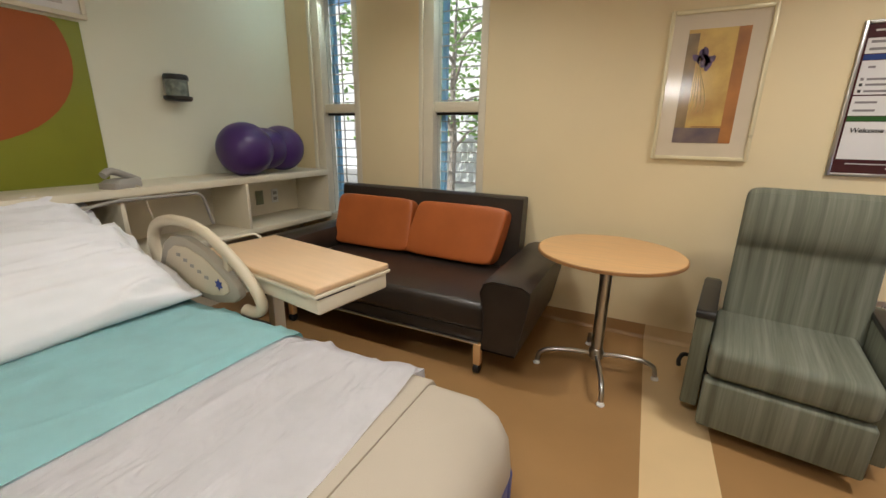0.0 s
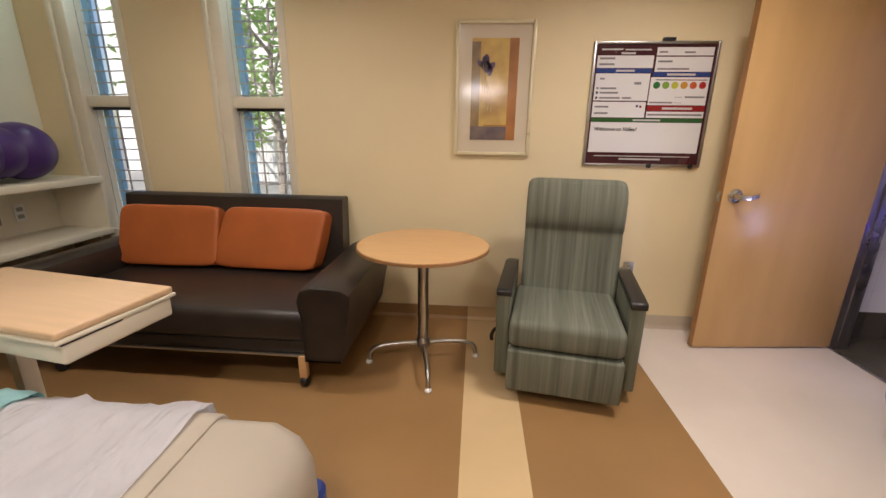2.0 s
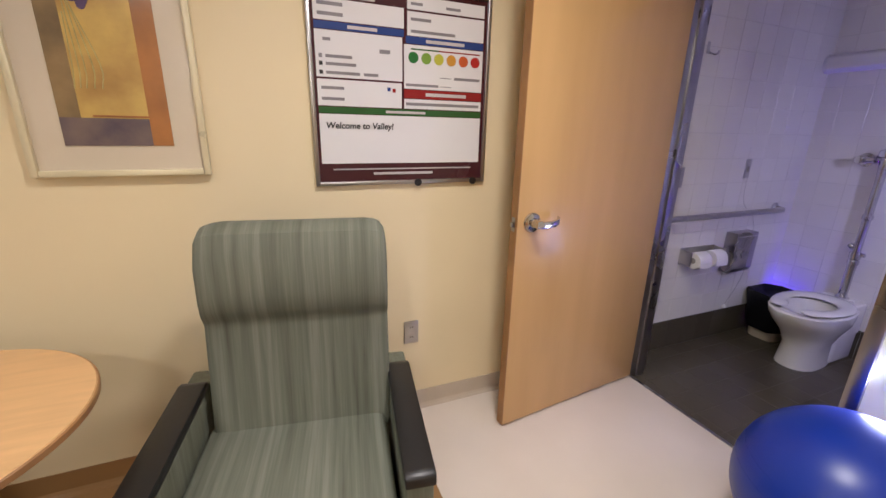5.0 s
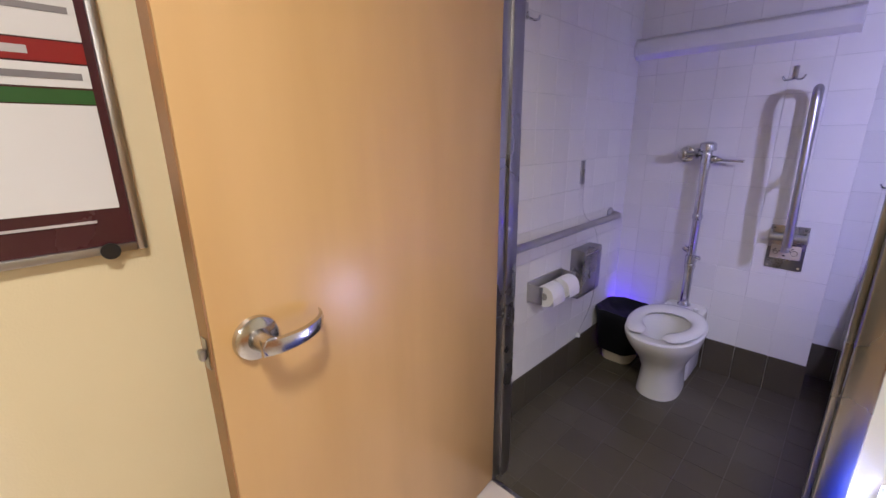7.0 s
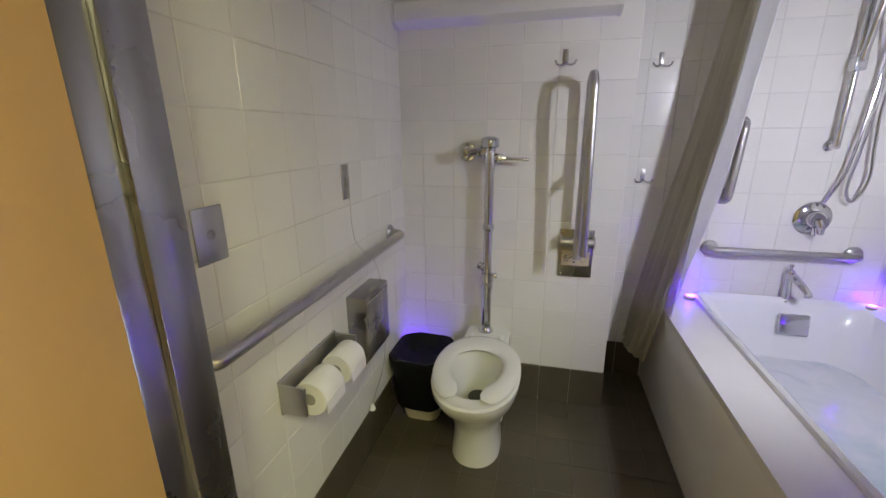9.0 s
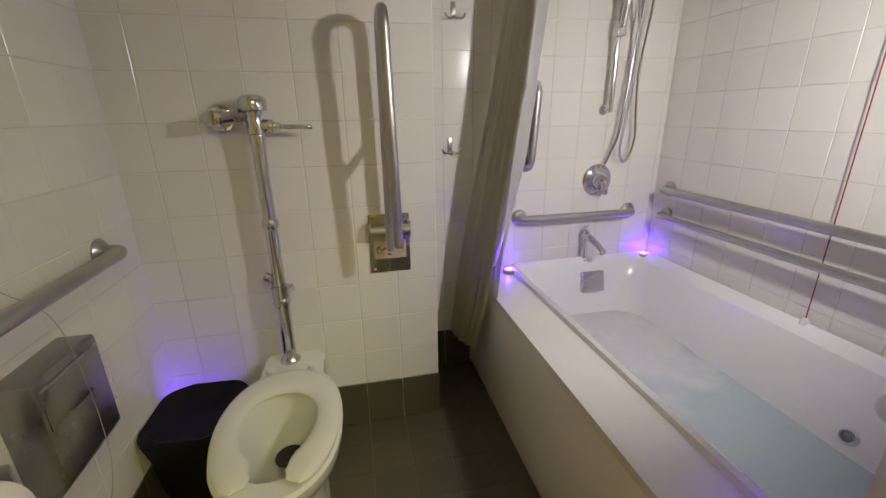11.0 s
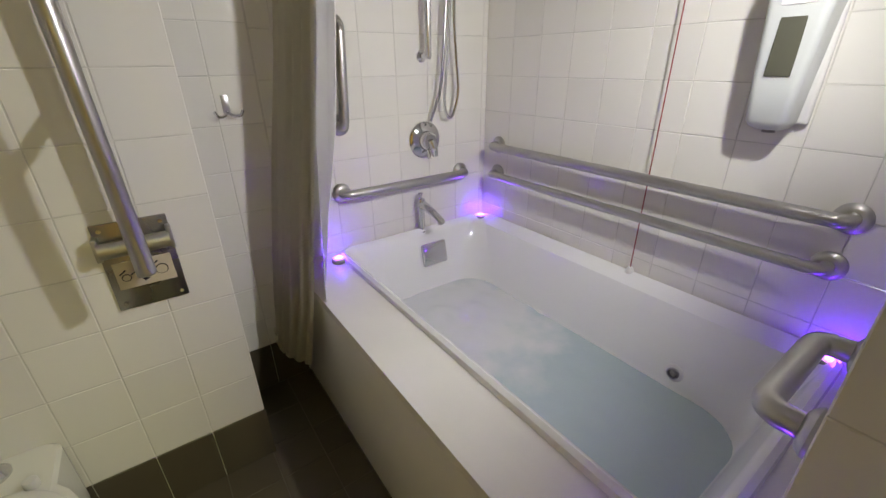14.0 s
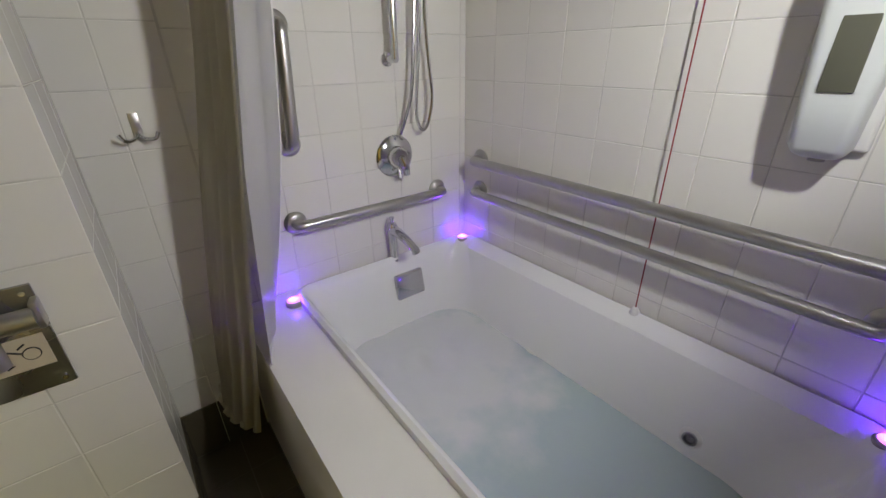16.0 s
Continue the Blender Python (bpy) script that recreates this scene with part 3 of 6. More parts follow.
def bed():
    b = thing("hospital_bed", (-1.0, 1.36, 0), label="hospital bed made up with white sheet and teal blanket", category="bed")
    L, W = 1.28, 0.475

    def section(x, half, topz, bot, r):
        pts = []
        for sy in (1, -1):
            for i in range(7):
                a = radians(90 * i / 6) if sy > 0 else radians(90 - 90 * i / 6)
                yy = (half - r) + r * (math.cos(a) if sy > 0 else math.cos(a))
                pts.append((x, sy * yy, topz - r + r * math.sin(a)))
        pts += [(x, -half, bot), (x, half, bot)]
        return pts
    xs = [(-1.25, 0), (-0.2, 0), (0.6, 0), (1.0, 0), (1.15, 0.0), (1.22, 0.03), (1.26, 0.075), (1.28, 0.14)]
    part("mattress", loft([section(x, W - d * 0.55, 0.575 - d * 0.8, 0.37, 0.07) for x, d in xs]), M_BEIGE, b, "beige vinyl mattress")
    for x0, x1 in ((-1.15, 1.15),):
        part("deck", box(x0, x1, -0.42, 0.42, 0.30, 0.37, 0.01), M_GREYP, b)
    part("foot_bumper", box(1.17, 1.275, -0.43, 0.43, 0.25, 0.36, 0.03, 3), M_BEDBLUE, b, "blue plastic foot bumper")
    for y in (-0.47, 0.47):
        part("corner_bumper", lathe([(0.0, 0.20), (0.04, 0.20), (0.052, 0.212), (0.052, 0.30), (0.04, 0.315), (0.0, 0.315)], (1.215, y, 0), 24), M_BEDBLUE, b, "blue round corner bumper")
    for x in (-0.95, 0.95):
        for y in (-0.36, 0.36):
            part("wheel", join(cyl((x, y - 0.02, 0.07), (x, y + 0.02, 0.07), 0.07, bev=0.008), box(x - 0.03, x + 0.03, y - 0.028, y + 0.028, 0.07, 0.31, 0.006)), M_GREYP, b)
    part("chassis", box(-1.0, 1.0, -0.30, 0.30, 0.16, 0.24, 0.01), M_GREYP, b)

    def spread(x0, x1, lift, drop, amp, seed, skew=0.0, out=0.008, flat=-9.0):
        """Cloth over the mattress: across the top and down both sides, with creases."""
        bm = bmesh.new()
        nx, ny = 130, 90
        grid = []
        total = 2 * W + 2 * drop
        for i in range(nx + 1):
            row = []
            for j in range(ny + 1):
                s = -total / 2 + total * j / ny
                x = x0 + (x1 - x0) * i / nx + skew * s
                a = abs(s)
                if a < W - 0.07:
                    y, z = s, 0.575
                else:
                    k = min((a - (W - 0.07)) / 0.11, 1)
                    ang = k * math.pi / 2
                    y = math.copysign(W - 0.07 + 0.07 * math.sin(ang), s)
                    z = 0.505 + 0.07 * math.cos(ang) - max(0, a - (W - 0.07) - 0.11)
                nn = 0.6 * noise.noise(Vector((x * 2.4 + s * 1.2, s * 4.5 - x * 2, seed))) + 0.12 * noise.noise(Vector((x * 18, s * 22, seed)))
                for f, w in ((0.8, 1.0), (1.7, 0.22)):
                    ridge = abs(noise.noise(Vector(((x * 5.5 - s * 1.2) * f, (s * 1.3 + x * 0.5) * f, seed + 3 + f))))
                    nn += w * max(0.0, 1 - ridge * 5.5) ** 1.5
                nn *= min(1.0, max(0.15, (x - flat) / 0.10))
                off = lift + amp * (0.5 + nn)
                zt = z + (off if a < W else 0)
                yt = y + math.copysign((out + off * 0.9), s) * (1 if a >= W - 0.02 else 0)
                row.append(bm.verts.new((x, yt, zt)))
            grid.append(row)
        for i in range(nx):
            for j in range(ny):
                bm.faces.new((grid[i][j], grid[i + 1][j], grid[i + 1][j + 1], grid[i][j + 1]))
        bmesh.ops.solidify(bm, geom=bm.faces[:], thickness=0.004)
        return bm
    part("sheet", spread(-0.40, 0.965, 0.008, 0.20, 0.013, 4.0, -0.05, flat=0.36), M_SHEET, b, "rumpled white cotton sheet").data.set_sharp_from_angle(angle=radians(80))
    part("blanket", spread(-0.62, 0.385, 0.017, 0.19, 0.008, 9.0, 0.02, 0.012), M_TEAL, b, "pale teal blanket laid across")
    part("fold", loft([section(x, W + d, 0.578 + d, 0.47, 0.07) for x, d in ((0.90, 0.004), (0.905, 0.008), (0.99, 0.008), (0.998, 0.004))]), M_BEIGE, b, "beige hem of the mattress cover")
    part("headboard", box(-1.40, -1.35, -0.46, 0.46, 0.35, 1.0, 0.03, 3), M_BEIGEP, b)
    # raised head rail on the window side
    arc = smooth_path([(-0.52, 0.54, 0.60), (-0.59, 0.54, 0.78), (-0.56, 0.54, 0.875), (-0.47, 0.54, 0.922), (-0.33, 0.54, 0.930), (-0.19, 0.54, 0.898), (-0.055, 0.54, 0.820), (0.05, 0.54, 0.735), (0.115, 0.54, 0.655), (0.125, 0.54, 0.60), (0.075, 0.54, 0.572), (0.02, 0.54, 0.575)], 6)
    r = part("side_rail", tube(arc, 0.027, 14, 0.9), M_BEIGEP, b, "beige plastic side rail, raised")
    out = [(-0.50, 0.60), (-0.52, 0.72), (-0.47, 0.82), (-0.40, 0.865), (-0.29, 0.868), (-0.16, 0.82), (-0.05, 0.745), (0.02, 0.685), (0.03, 0.64), (-0.02, 0.605), (-0.12, 0.585)]
    panel = loft([[(x, y, z) for x, z in out] for y in (0.512, 0.552)])
    bmesh.ops.bevel(panel, geom=panel.edges[:], offset=0.012, segments=2, profile=0.5, affect="EDGES")
    part("control_panel", panel, M_RAILP, r, "grey beige rail panel")
    inner = [(-0.25 + (x + 0.25) * 0.80, 0.715 + (z - 0.715) * 0.72) for x, z in out]
    face = loft([[(x, y, z) for x, z in inner] for y in (0.505, 0.5115)])
    bmesh.ops.bevel(face, geom=face.edges[:], offset=0.003, segments=2, profile=0.5, affect="EDGES")
    part("control_face", face, M_BEIGEP, r, "beige control face")
    part("web", box(-0.075, -0.045, 0.525, 0.55, 0.74, 0.83, 0.006), M_BEIGEP, r)
    star = [(-0.088 + (0.026 if k % 2 else 0.014) * math.cos(k * math.pi / 6), 0.684 + (0.026 if k % 2 else 0.014) * math.sin(k * math.pi / 6)) for k in range(12)]
    part("button", loft([[(x, y, z) for x, z in star] for y in (0.502, 0.5048)]), M_BEDBLUE, r, "blue symbol", False)
    for k in range(5):
        part("button", box(-0.36 + 0.045 * k, -0.335 + 0.045 * k, 0.5025, 0.5048, 0.775 - 0.02 * k, 0.79 - 0.02 * k), M_GREYP, r)
    part("rail_arm", box(-0.02, 0.17, 0.47, 0.555, 0.42, 0.545, 0.02), M_BLACK, r, "dark pivot arm")


bed()
def pillow(x, y, z, hx, hy, hz, ry, rz, seed):
    """A filled case with pinched corners, folds running in from its open hem, and the hem hanging past the filling."""
    p = thing("pillow", (x, y, z), rz, label="plump pillow in a creased white case", category="pillow", group="bed pillows")
    nx, ny = 60, 80
    tops, bots = [], []
    for i in range(nx + 1):
        u = -1 + 2 * i / nx
        tr, br = [], []
        for j in range(ny + 1):
            v = -1 + 2 * j / ny
            fill = max(0.0, 1 - abs(u) ** 3.2) ** 0.55 * max(0.0, 1 - max(0.0, abs(v + 0.06) * 1.03) ** 4.0) ** 0.55 if abs(v + 0.06) * 1.03 < 1 else 0.0
            pinch = 1 - 0.05 * (1 - v * v) * abs(u)
            px, py = hx * u * (1 - 0.07 * (1 - abs(v)) * abs(u)), hy * v * (1 - 0.05 * (1 - abs(u)) ** 2) * pinch
            near = max(0.0, min(1.0, (v + 0.5) / 1.2))
            f = noise.noise(Vector((u * 4.5 + 0.6 * v, v * 1.1, seed)))
            fold = max(0.0, 1 - abs(f) * 2.6) ** 1.3 * (0.25 + near)
            f2 = noise.noise(Vector((u * 9 - v, v * 2.2, seed + 7)))
            wr = 0.030 * fold + 0.012 * f2 * (0.3 + near) + 0.03 * noise.noise(Vector((u * 1.6, v * 1.6, seed + 2)))
            sag = 0.02 * noise.noise(Vector((u * 5, v * 2, seed + 4))) * (1 - fill)
            tr.append((px, py, hz * fill + wr * min(1, fill * 1.5 + 0.25) + sag + 0.006))
            br.append((px, py, -0.75 * hz * fill + sag - 0.006))
        tops.append(tr)
        bots.append(br)
    bm = bmesh.new()
    a = [[bm.verts.new(q) for q in r] for r in tops]
    b = [[bm.verts.new(q) for q in r] for r in bots]
    for i in range(nx):
        for j in range(ny):
            bm.faces.new((a[i][j], a[i + 1][j], a[i + 1][j + 1], a[i][j + 1]))
            bm.faces.new((b[i][j], b[i][j + 1], b[i + 1][j + 1], b[i + 1][j]))
    for i in range(nx):
        bm.faces.new((a[i][0], b[i][0], b[i + 1][0], a[i + 1][0]))
        bm.faces.new((a[i][ny], a[i + 1][ny], b[i + 1][ny], b[i][ny]))
    for j in range(ny):
        bm.faces.new((a[0][j], a[0][j + 1], b[0][j + 1], b[0][j]))
        bm.faces.new((a[nx][j], b[nx][j], b[nx][j + 1], a[nx][j + 1]))
    part("case", turned(bm, pose(0, 0, 0, 0, ry)), M_CASE, p).data.set_sharp_from_angle(angle=radians(100))


pillow(-1.92, 1.40, 0.80, 0.30, 0.48, 0.10, 34, 0, 3.1)
pillow(-1.54, 1.36, 0.745, 0.355, 0.50, 0.105, 21, -2, 8.4)


def overbed_table():
    t = thing("overbed_table", (-0.94, 2.14, 0), -9.0, label="overbed table with maple-look top and cream edge", category="table")
    part("tabletop", box(-0.44, 0.44, -0.205, 0.205, 0.735, 0.762, 0.008, 3), M_TRAY, t)
    part("rim", box(-0.445, 0.445, -0.21, 0.21, 0.72, 0.735, 0.005), M_SHELF, t, "cream edge moulding")
    part("drawer", box(-0.40, 0.435, -0.19, 0.195, 0.645, 0.722, 0.012, 3), M_SHELF, t, "cream drawer body")
    part("drawer_gap", box(0.30, 0.4365, -0.1905, 0.0, 0.712, 0.716), M_BLACK, t)
    part("column", box(-0.42, -0.36, 0.10, 0.17, 0.08, 0.65, 0.008), M_SHELF, t)
    part("base", join(box(-0.44, -0.36, -0.20, 0.24, 0.035, 0.085, 0.012), box(-0.42, 0.30, 0.16, 0.22, 0.035, 0.08, 0.012)), M_SHELF, t)
    for x, y in ((-0.40, -0.17), (-0.40, 0.20), (0.26, 0.19)):
        part("castor", cyl((x - 0.012, y, 0.022), (x + 0.012, y, 0.022), 0.022), M_BLACK, t)
    part("end_rail", tube(rounded_path([(-0.44, -0.10, 0.755), (-0.50, -0.10, 0.775), (-0.50, 0.12, 0.775), (-0.44, 0.12, 0.755)], 0.03), 0.008, 8), M_SHELF, t)


overbed_table()


def exercise_ball():
    b = thing("exercise_ball", (2.793, 2.445, 0), label="blue rubber exercise ball on the pale floor", category="exercise ball")
    body = sphere((0, 0, 0.284), 0.292, 56, 36, (1.02, 1.02, 0.972))
    part("skin", body, M_BLUEBALL, b)
    for k in (-2, -1, 1, 2):
        a = radians(11 * k)
        part("rib", tube([(0.2975 * math.cos(a) * math.cos(u), 0.2975 * math.cos(a) * math.sin(u), 0.284 + 0.2838 * math.sin(a)) for u in (2 * math.pi * i / 48 for i in range(49))], 0.0008, 5), M_BLUEBALL, b)
    part("valve", cyl((-0.186, -0.232, 0.284), (-0.189, -0.236, 0.284), 0.012), M_WHITEP, b)


exercise_ball()
w = thing("wooden_cabinet", (2.262, 1.548, 0), 0, label="open-fronted orange-stained wooden cabinet on legs", category="cabinet")
part("side_panel", box(-0.30, 0.30, 0.352, 0.40, 0.405, 0.738, 0.005), M_OAK, w)
part("side_panel", box(-0.30, 0.30, -0.40, -0.352, 0.405, 0.738, 0.005), M_OAK, w)
part("back_panel", box(0.275, 0.295, -0.352, 0.352, 0.41, 0.735), M_OAK, w)
part("bottom_panel", box(-0.27, 0.275, -0.352, 0.352, 0.41, 0.435), M_OAK, w)
part("top_panel", box(-0.31, 0.30, -0.39, 0.372, 0.739, 0.762, 0.004), M_OAK, w)
for x in (-0.20, 0.25):
    for y in (-0.33, 0.33):
        part("leg", box(x - 0.02, x + 0.02, y - 0.02, y + 0.02, 0.0, 0.41, 0.004), M_OAK, w)

# ---- things on the bedroom walls ----


def plate(x, z, material, label, w=0.072, h=0.116, sockets=True):
    o = thing("wall_outlet", (x, NORTH - 0.001, z), label=label, category="outlet", group="wall outlets")
    part("cover", box(-w / 2, w / 2, -0.006, 0, -h / 2, h / 2, 0.002), material, o)
    for s in (-0.026, 0.026):
        f = part("socket", box(-0.017, 0.017, -0.008, -0.006, s - 0.014, s + 0.014, 0.0009), material, o)
        for dx in (-0.006, 0.006):
            part("slot", box(dx - 0.0015, dx + 0.0015, -0.0088, -0.008, s - 0.004, s + 0.006), M_BLACK, f)


plate(1.775, 0.44, M_STEEL, "steel wall outlet cover above the base")
plate(1.615, 0.43, M_WHITEP, "white wall outlet behind the recliner")

M_GOLD = mat("champagne_frame", (0.74, 0.66, 0.44), 0.30, 0.15, var=0.06, scale=10)
M_MATB = mat("cream_mat_board", (0.66, 0.57, 0.43), 0.6, var=0.04, coat=1.0)
M_ART = mat("art_gold_wash", (0.60, 0.42, 0.10), 0.45, var=0.5, scale=5, bump=0, coat=0.8, dark=(0.34, 0.17, 0.035))
M_ART2 = mat("art_orange_wash", (0.40, 0.15, 0.025), 0.45, var=0.35, scale=7, bump=0, coat=0.8)
M_ART3 = mat("art_dusk_wash", (0.16, 0.11, 0.09), 0.45, var=0.5, scale=9, bump=0, coat=0.8, dark=(0.06, 0.04, 0.07))
M_IRIS = mat("art_violet", (0.075, 0.035, 0.11), 0.45, var=0.5, scale=30, bump=0, coat=0.8)
M_STEM = mat("art_stem", (0.56, 0.46, 0.16), 0.45, var=0.3, scale=20, bump=0, coat=0.8)


def ring_frame(x0, x1, z0, z1, w, y0, y1, bev=0.004):
    return [box(x0, x0 + w, y0, y1, z0, z1, bev), box(x1 - w, x1, y0, y1, z0, z1, bev), box(x0 + w, x1 - w, y0, y1, z0, z0 + w, bev), box(x0 + w, x1 - w, y0, y1, z1 - w, z1, bev)]


def picture():
    p = thing("framed_picture", (0.780, NORTH, 1.21), label="framed iris print in a pale gold frame on the wall", category="picture")
    part("backing", box(-0.235, 0.235, -0.014, -0.001, 0.01, 0.80), M_MATB, p, "cream mat board", False)
    for bm in ring_frame(-0.247, 0.247, 0.0, 0.81, 0.021, -0.030, -0.001):
        part("frame", bm, M_GOLD, p)
    x0, x1, z0, z1 = -0.146, 0.146, 0.098, 0.71
    part("print", box(x0, x1, -0.0155, -0.014, z0, z1), M_ART, p, "golden watercolour print", False)
    part("print", box(x0, x0 + 0.055, -0.0162, -0.0155, z0, z1 - 0.02), mat("art_olive", (0.25, 0.16, 0.06), 0.45, var=0.6, scale=6, bump=0, coat=0.8), p, "", False)
    part("print", box(0.088, x1, -0.0165, -0.0155, z0, z1), M_ART2, p, "orange upright band", False)
    part("print", box(x0, 0.088, -0.017, -0.0162, z0, z0 + 0.085), M_ART3, p, "dusky lower wash", False)
    part("print", box(-0.06, 0.088, -0.0173, -0.0166, z0 + 0.088, z0 + 0.094), M_ART2, p, "", False)
    for k, (dx, h) in enumerate(((-0.075, 0.16), (-0.06, 0.20), (-0.04, 0.17), (-0.02, 0.14), (-0.09, 0.12))):
        part("stem", tube(smooth_path([(dx, -0.0168, 0.27), (dx + 0.006, -0.0168, 0.34), (-0.055 + dx * 0.3, -0.0168, 0.36 + h)], 4), 0.0022, 5, 0.4), M_STEM, p)
    for a, b, rx, rz, rot in ((-0.055, 0.545, 0.030, 0.036, 10), (-0.085, 0.56, 0.030, 0.017, -25), (-0.02, 0.55, 0.026, 0.018, 30), (-0.05, 0.585, 0.015, 0.034, 12), (-0.03, 0.52, 0.017, 0.030, -10), (-0.07, 0.588, 0.012, 0.022, -20)):
        pet = [(rx * math.cos(u) * (1 + 0.15 * math.sin(3 * u)), rz * math.sin(u)) for u in (2 * math.pi * i / 18 for i in range(18))]
        part("petal", turned(prism(pet, 0, 0.0012), Matrix.Translation((a, -0.0162, b)) @ pose(0, 0, 0, 90) @ pose(0, 0, 0, 0, 0, rot)), M_IRIS, p, "", False)


picture()

M_MAROON = mat("maroon_print", (0.060, 0.015, 0.020), 0.25, var=0.1)
M_NAVY = mat("blue_print", (0.03, 0.06, 0.22), 0.25, var=0.1)
M_GREEN = mat("green_print", (0.035, 0.11, 0.03), 0.25, var=0.1)
M_REDP = mat("red_print", (0.28, 0.02, 0.02), 0.25, var=0.1)
M_BOARD = mat("whiteboard_gloss", (0.76, 0.74, 0.74), 0.14, var=0.02, bump=0)
M_INK = mat("grey_ink", (0.22, 0.20, 0.21), 0.5, var=0.2)
M_INKP = mat("pale_ink", (0.55, 0.50, 0.50), 0.5, var=0.2)


def whiteboard():
    w = thing("whiteboard", (1.752, NORTH, 1.155), label="printed patient whiteboard in an aluminium frame", category="whiteboard")
    L, H = 0.74, 0.745
    part("backing", box(-L / 2 + 0.005, L / 2 - 0.005, -0.010, -0.001, 0.005, H - 0.005), M_MAROON, w, "maroon printed ground", False)
    for bm in ring_frame(-L / 2, L / 2, 0, H, 0.016, -0.020, -0.001, 0.003):
        part("frame", bm, M_STEEL, w, "aluminium frame")

    def field(name, u0, u1, v0, v1, m, lift=0.0, label=""):
        iu, iv = L - 0.04, H - 0.04
        x0, x1 = -iu / 2 + u0 * iu, -iu / 2 + u1 * iu
        z1, z0 = H - 0.02 - v0 * iv, H - 0.02 - v1 * iv
        return part(name, box(x0, x1, -0.0112 - lift, -0.010 - lift * 0.5, z0, z1), m, w, label, False)

    for u0, u1, v0, v1 in ((0.01, 0.49, 0.085, 0.185), (0.51, 0.985, 0.02, 0.085), (0.51, 0.985, 0.095, 0.215), (0.01, 0.48, 0.23, 0.455), (0.01, 0.475, 0.465, 0.598), (0.49, 0.985, 0.26, 0.49), (0.49, 0.985, 0.545, 0.598), (0.01, 0.985, 0.64, 0.905)):
        field("field", u0, u1, v0, v1, M_BOARD, label="glossy white writing field")
    for u0, u1, v0, v1, m in ((0.01, 0.49, 0.19, 0.226, M_NAVY), (0.50, 0.985, 0.218, 0.256, M_NAVY), (0.01, 0.985, 0.603, 0.637, M_GREEN), (0.49, 0.985, 0.494, 0.541, M_REDP)):
        field("band", u0, u1, v0, v1, m, 0.0008)
    for u0, u1, v0, v1 in ((0.04, 0.22, 0.03, 0.042), (0.24, 0.46, 0.033, 0.045), (0.21, 0.33, 0.06, 0.075), (0.18, 0.34, 0.20, 0.216), (0.62, 0.86, 0.229, 0.246), (0.62, 0.88, 0.509, 0.527), (0.38, 0.62, 0.613, 0.627), (0.07, 0.93, 0.934, 0.941), (0.30, 0.67, 0.957, 0.971)):
        field("text_bar", u0, u1, v0, v1, M_INKP, 0.0016)
    for u0, u1, v0, v1 in ((0.03, 0.16, 0.10, 0.117), (0.03, 0.16, 0.147, 0.164), (0.53, 0.60, 0.05, 0.064), (0.74, 0.83, 0.053, 0.067), (0.53, 0.65, 0.125, 0.14), (0.53, 0.80, 0.185, 0.20), (0.05, 0.09, 0.265, 0.28), (0.35, 0.41, 0.30, 0.32),
                           (0.06, 0.20, 0.345, 0.36), (0.06, 0.22, 0.382, 0.397), (0.06, 0.24, 0.425, 0.44), (0.26, 0.34, 0.425, 0.44), (0.03, 0.15, 0.50, 0.515), (0.03, 0.15, 0.555, 0.57), (0.50, 0.70, 0.462, 0.476), (0.80, 0.97, 0.415, 0.43),
                           (0.71, 0.78, 0.421, 0.425), (0.71, 0.78, 0.468, 0.472), (0.50, 0.97, 0.564, 0.58)):
        field("text_bar", u0, u1, v0, v1, M_INK, 0.0008)
    for k, c in enumerate(((0.03, 0.16, 0.04), (0.20, 0.33, 0.05), (0.52, 0.50, 0.06), (0.58, 0.28, 0.04), (0.55, 0.11, 0.03), (0.42, 0.03, 0.025))):
        iu, iv = L - 0.04, H - 0.04
        x = -iu / 2 + (0.545 + 0.078 * k) * iu
        z = H - 0.02 - 0.325 * iv
        part("dot", cyl((x, -0.0112, z), (x, -0.0125, z), 0.021, seg=24), mat("scale_dot", c, 0.25, var=0.08), w)
    for u, v, m in ((0.035, 0.352, M_INK), (0.035, 0.389, M_BLACK), (0.035, 0.432, M_BLACK), (0.40, 0.50, M_NAVY), (0.43, 0.505, M_REDP)):
        field("mark", u - 0.009, u + 0.009, v - 0.010, v + 0.010, m, 0.0012)
    field("text_bar", 0.53, 0.965, 0.278, 0.285, M_REDP, 0.0008)
    field("text_bar", 0.53, 0.70, 0.278, 0.285, M_GREEN, 0.0012)
    lettering("handwriting", "Welcome to Valley!", 0.033, pose(-L / 2 + 0.05, -0.0125, H - 0.02 - 0.715 * (H - 0.04), 90), M_BLACK, w)
    part("marker_holder", box(0.03, 0.10, -0.03, -0.001, H, H + 0.018, 0.003), M_BLACK, w, "small black marker clip")
    for x in (0.05, 0.31):
        part("clip", cyl((x, -0.02, 0.006), (x, -0.024, 0.006), 0.016, seg=16), M_BLACK, w)


whiteboard()

# ---- headwall ----


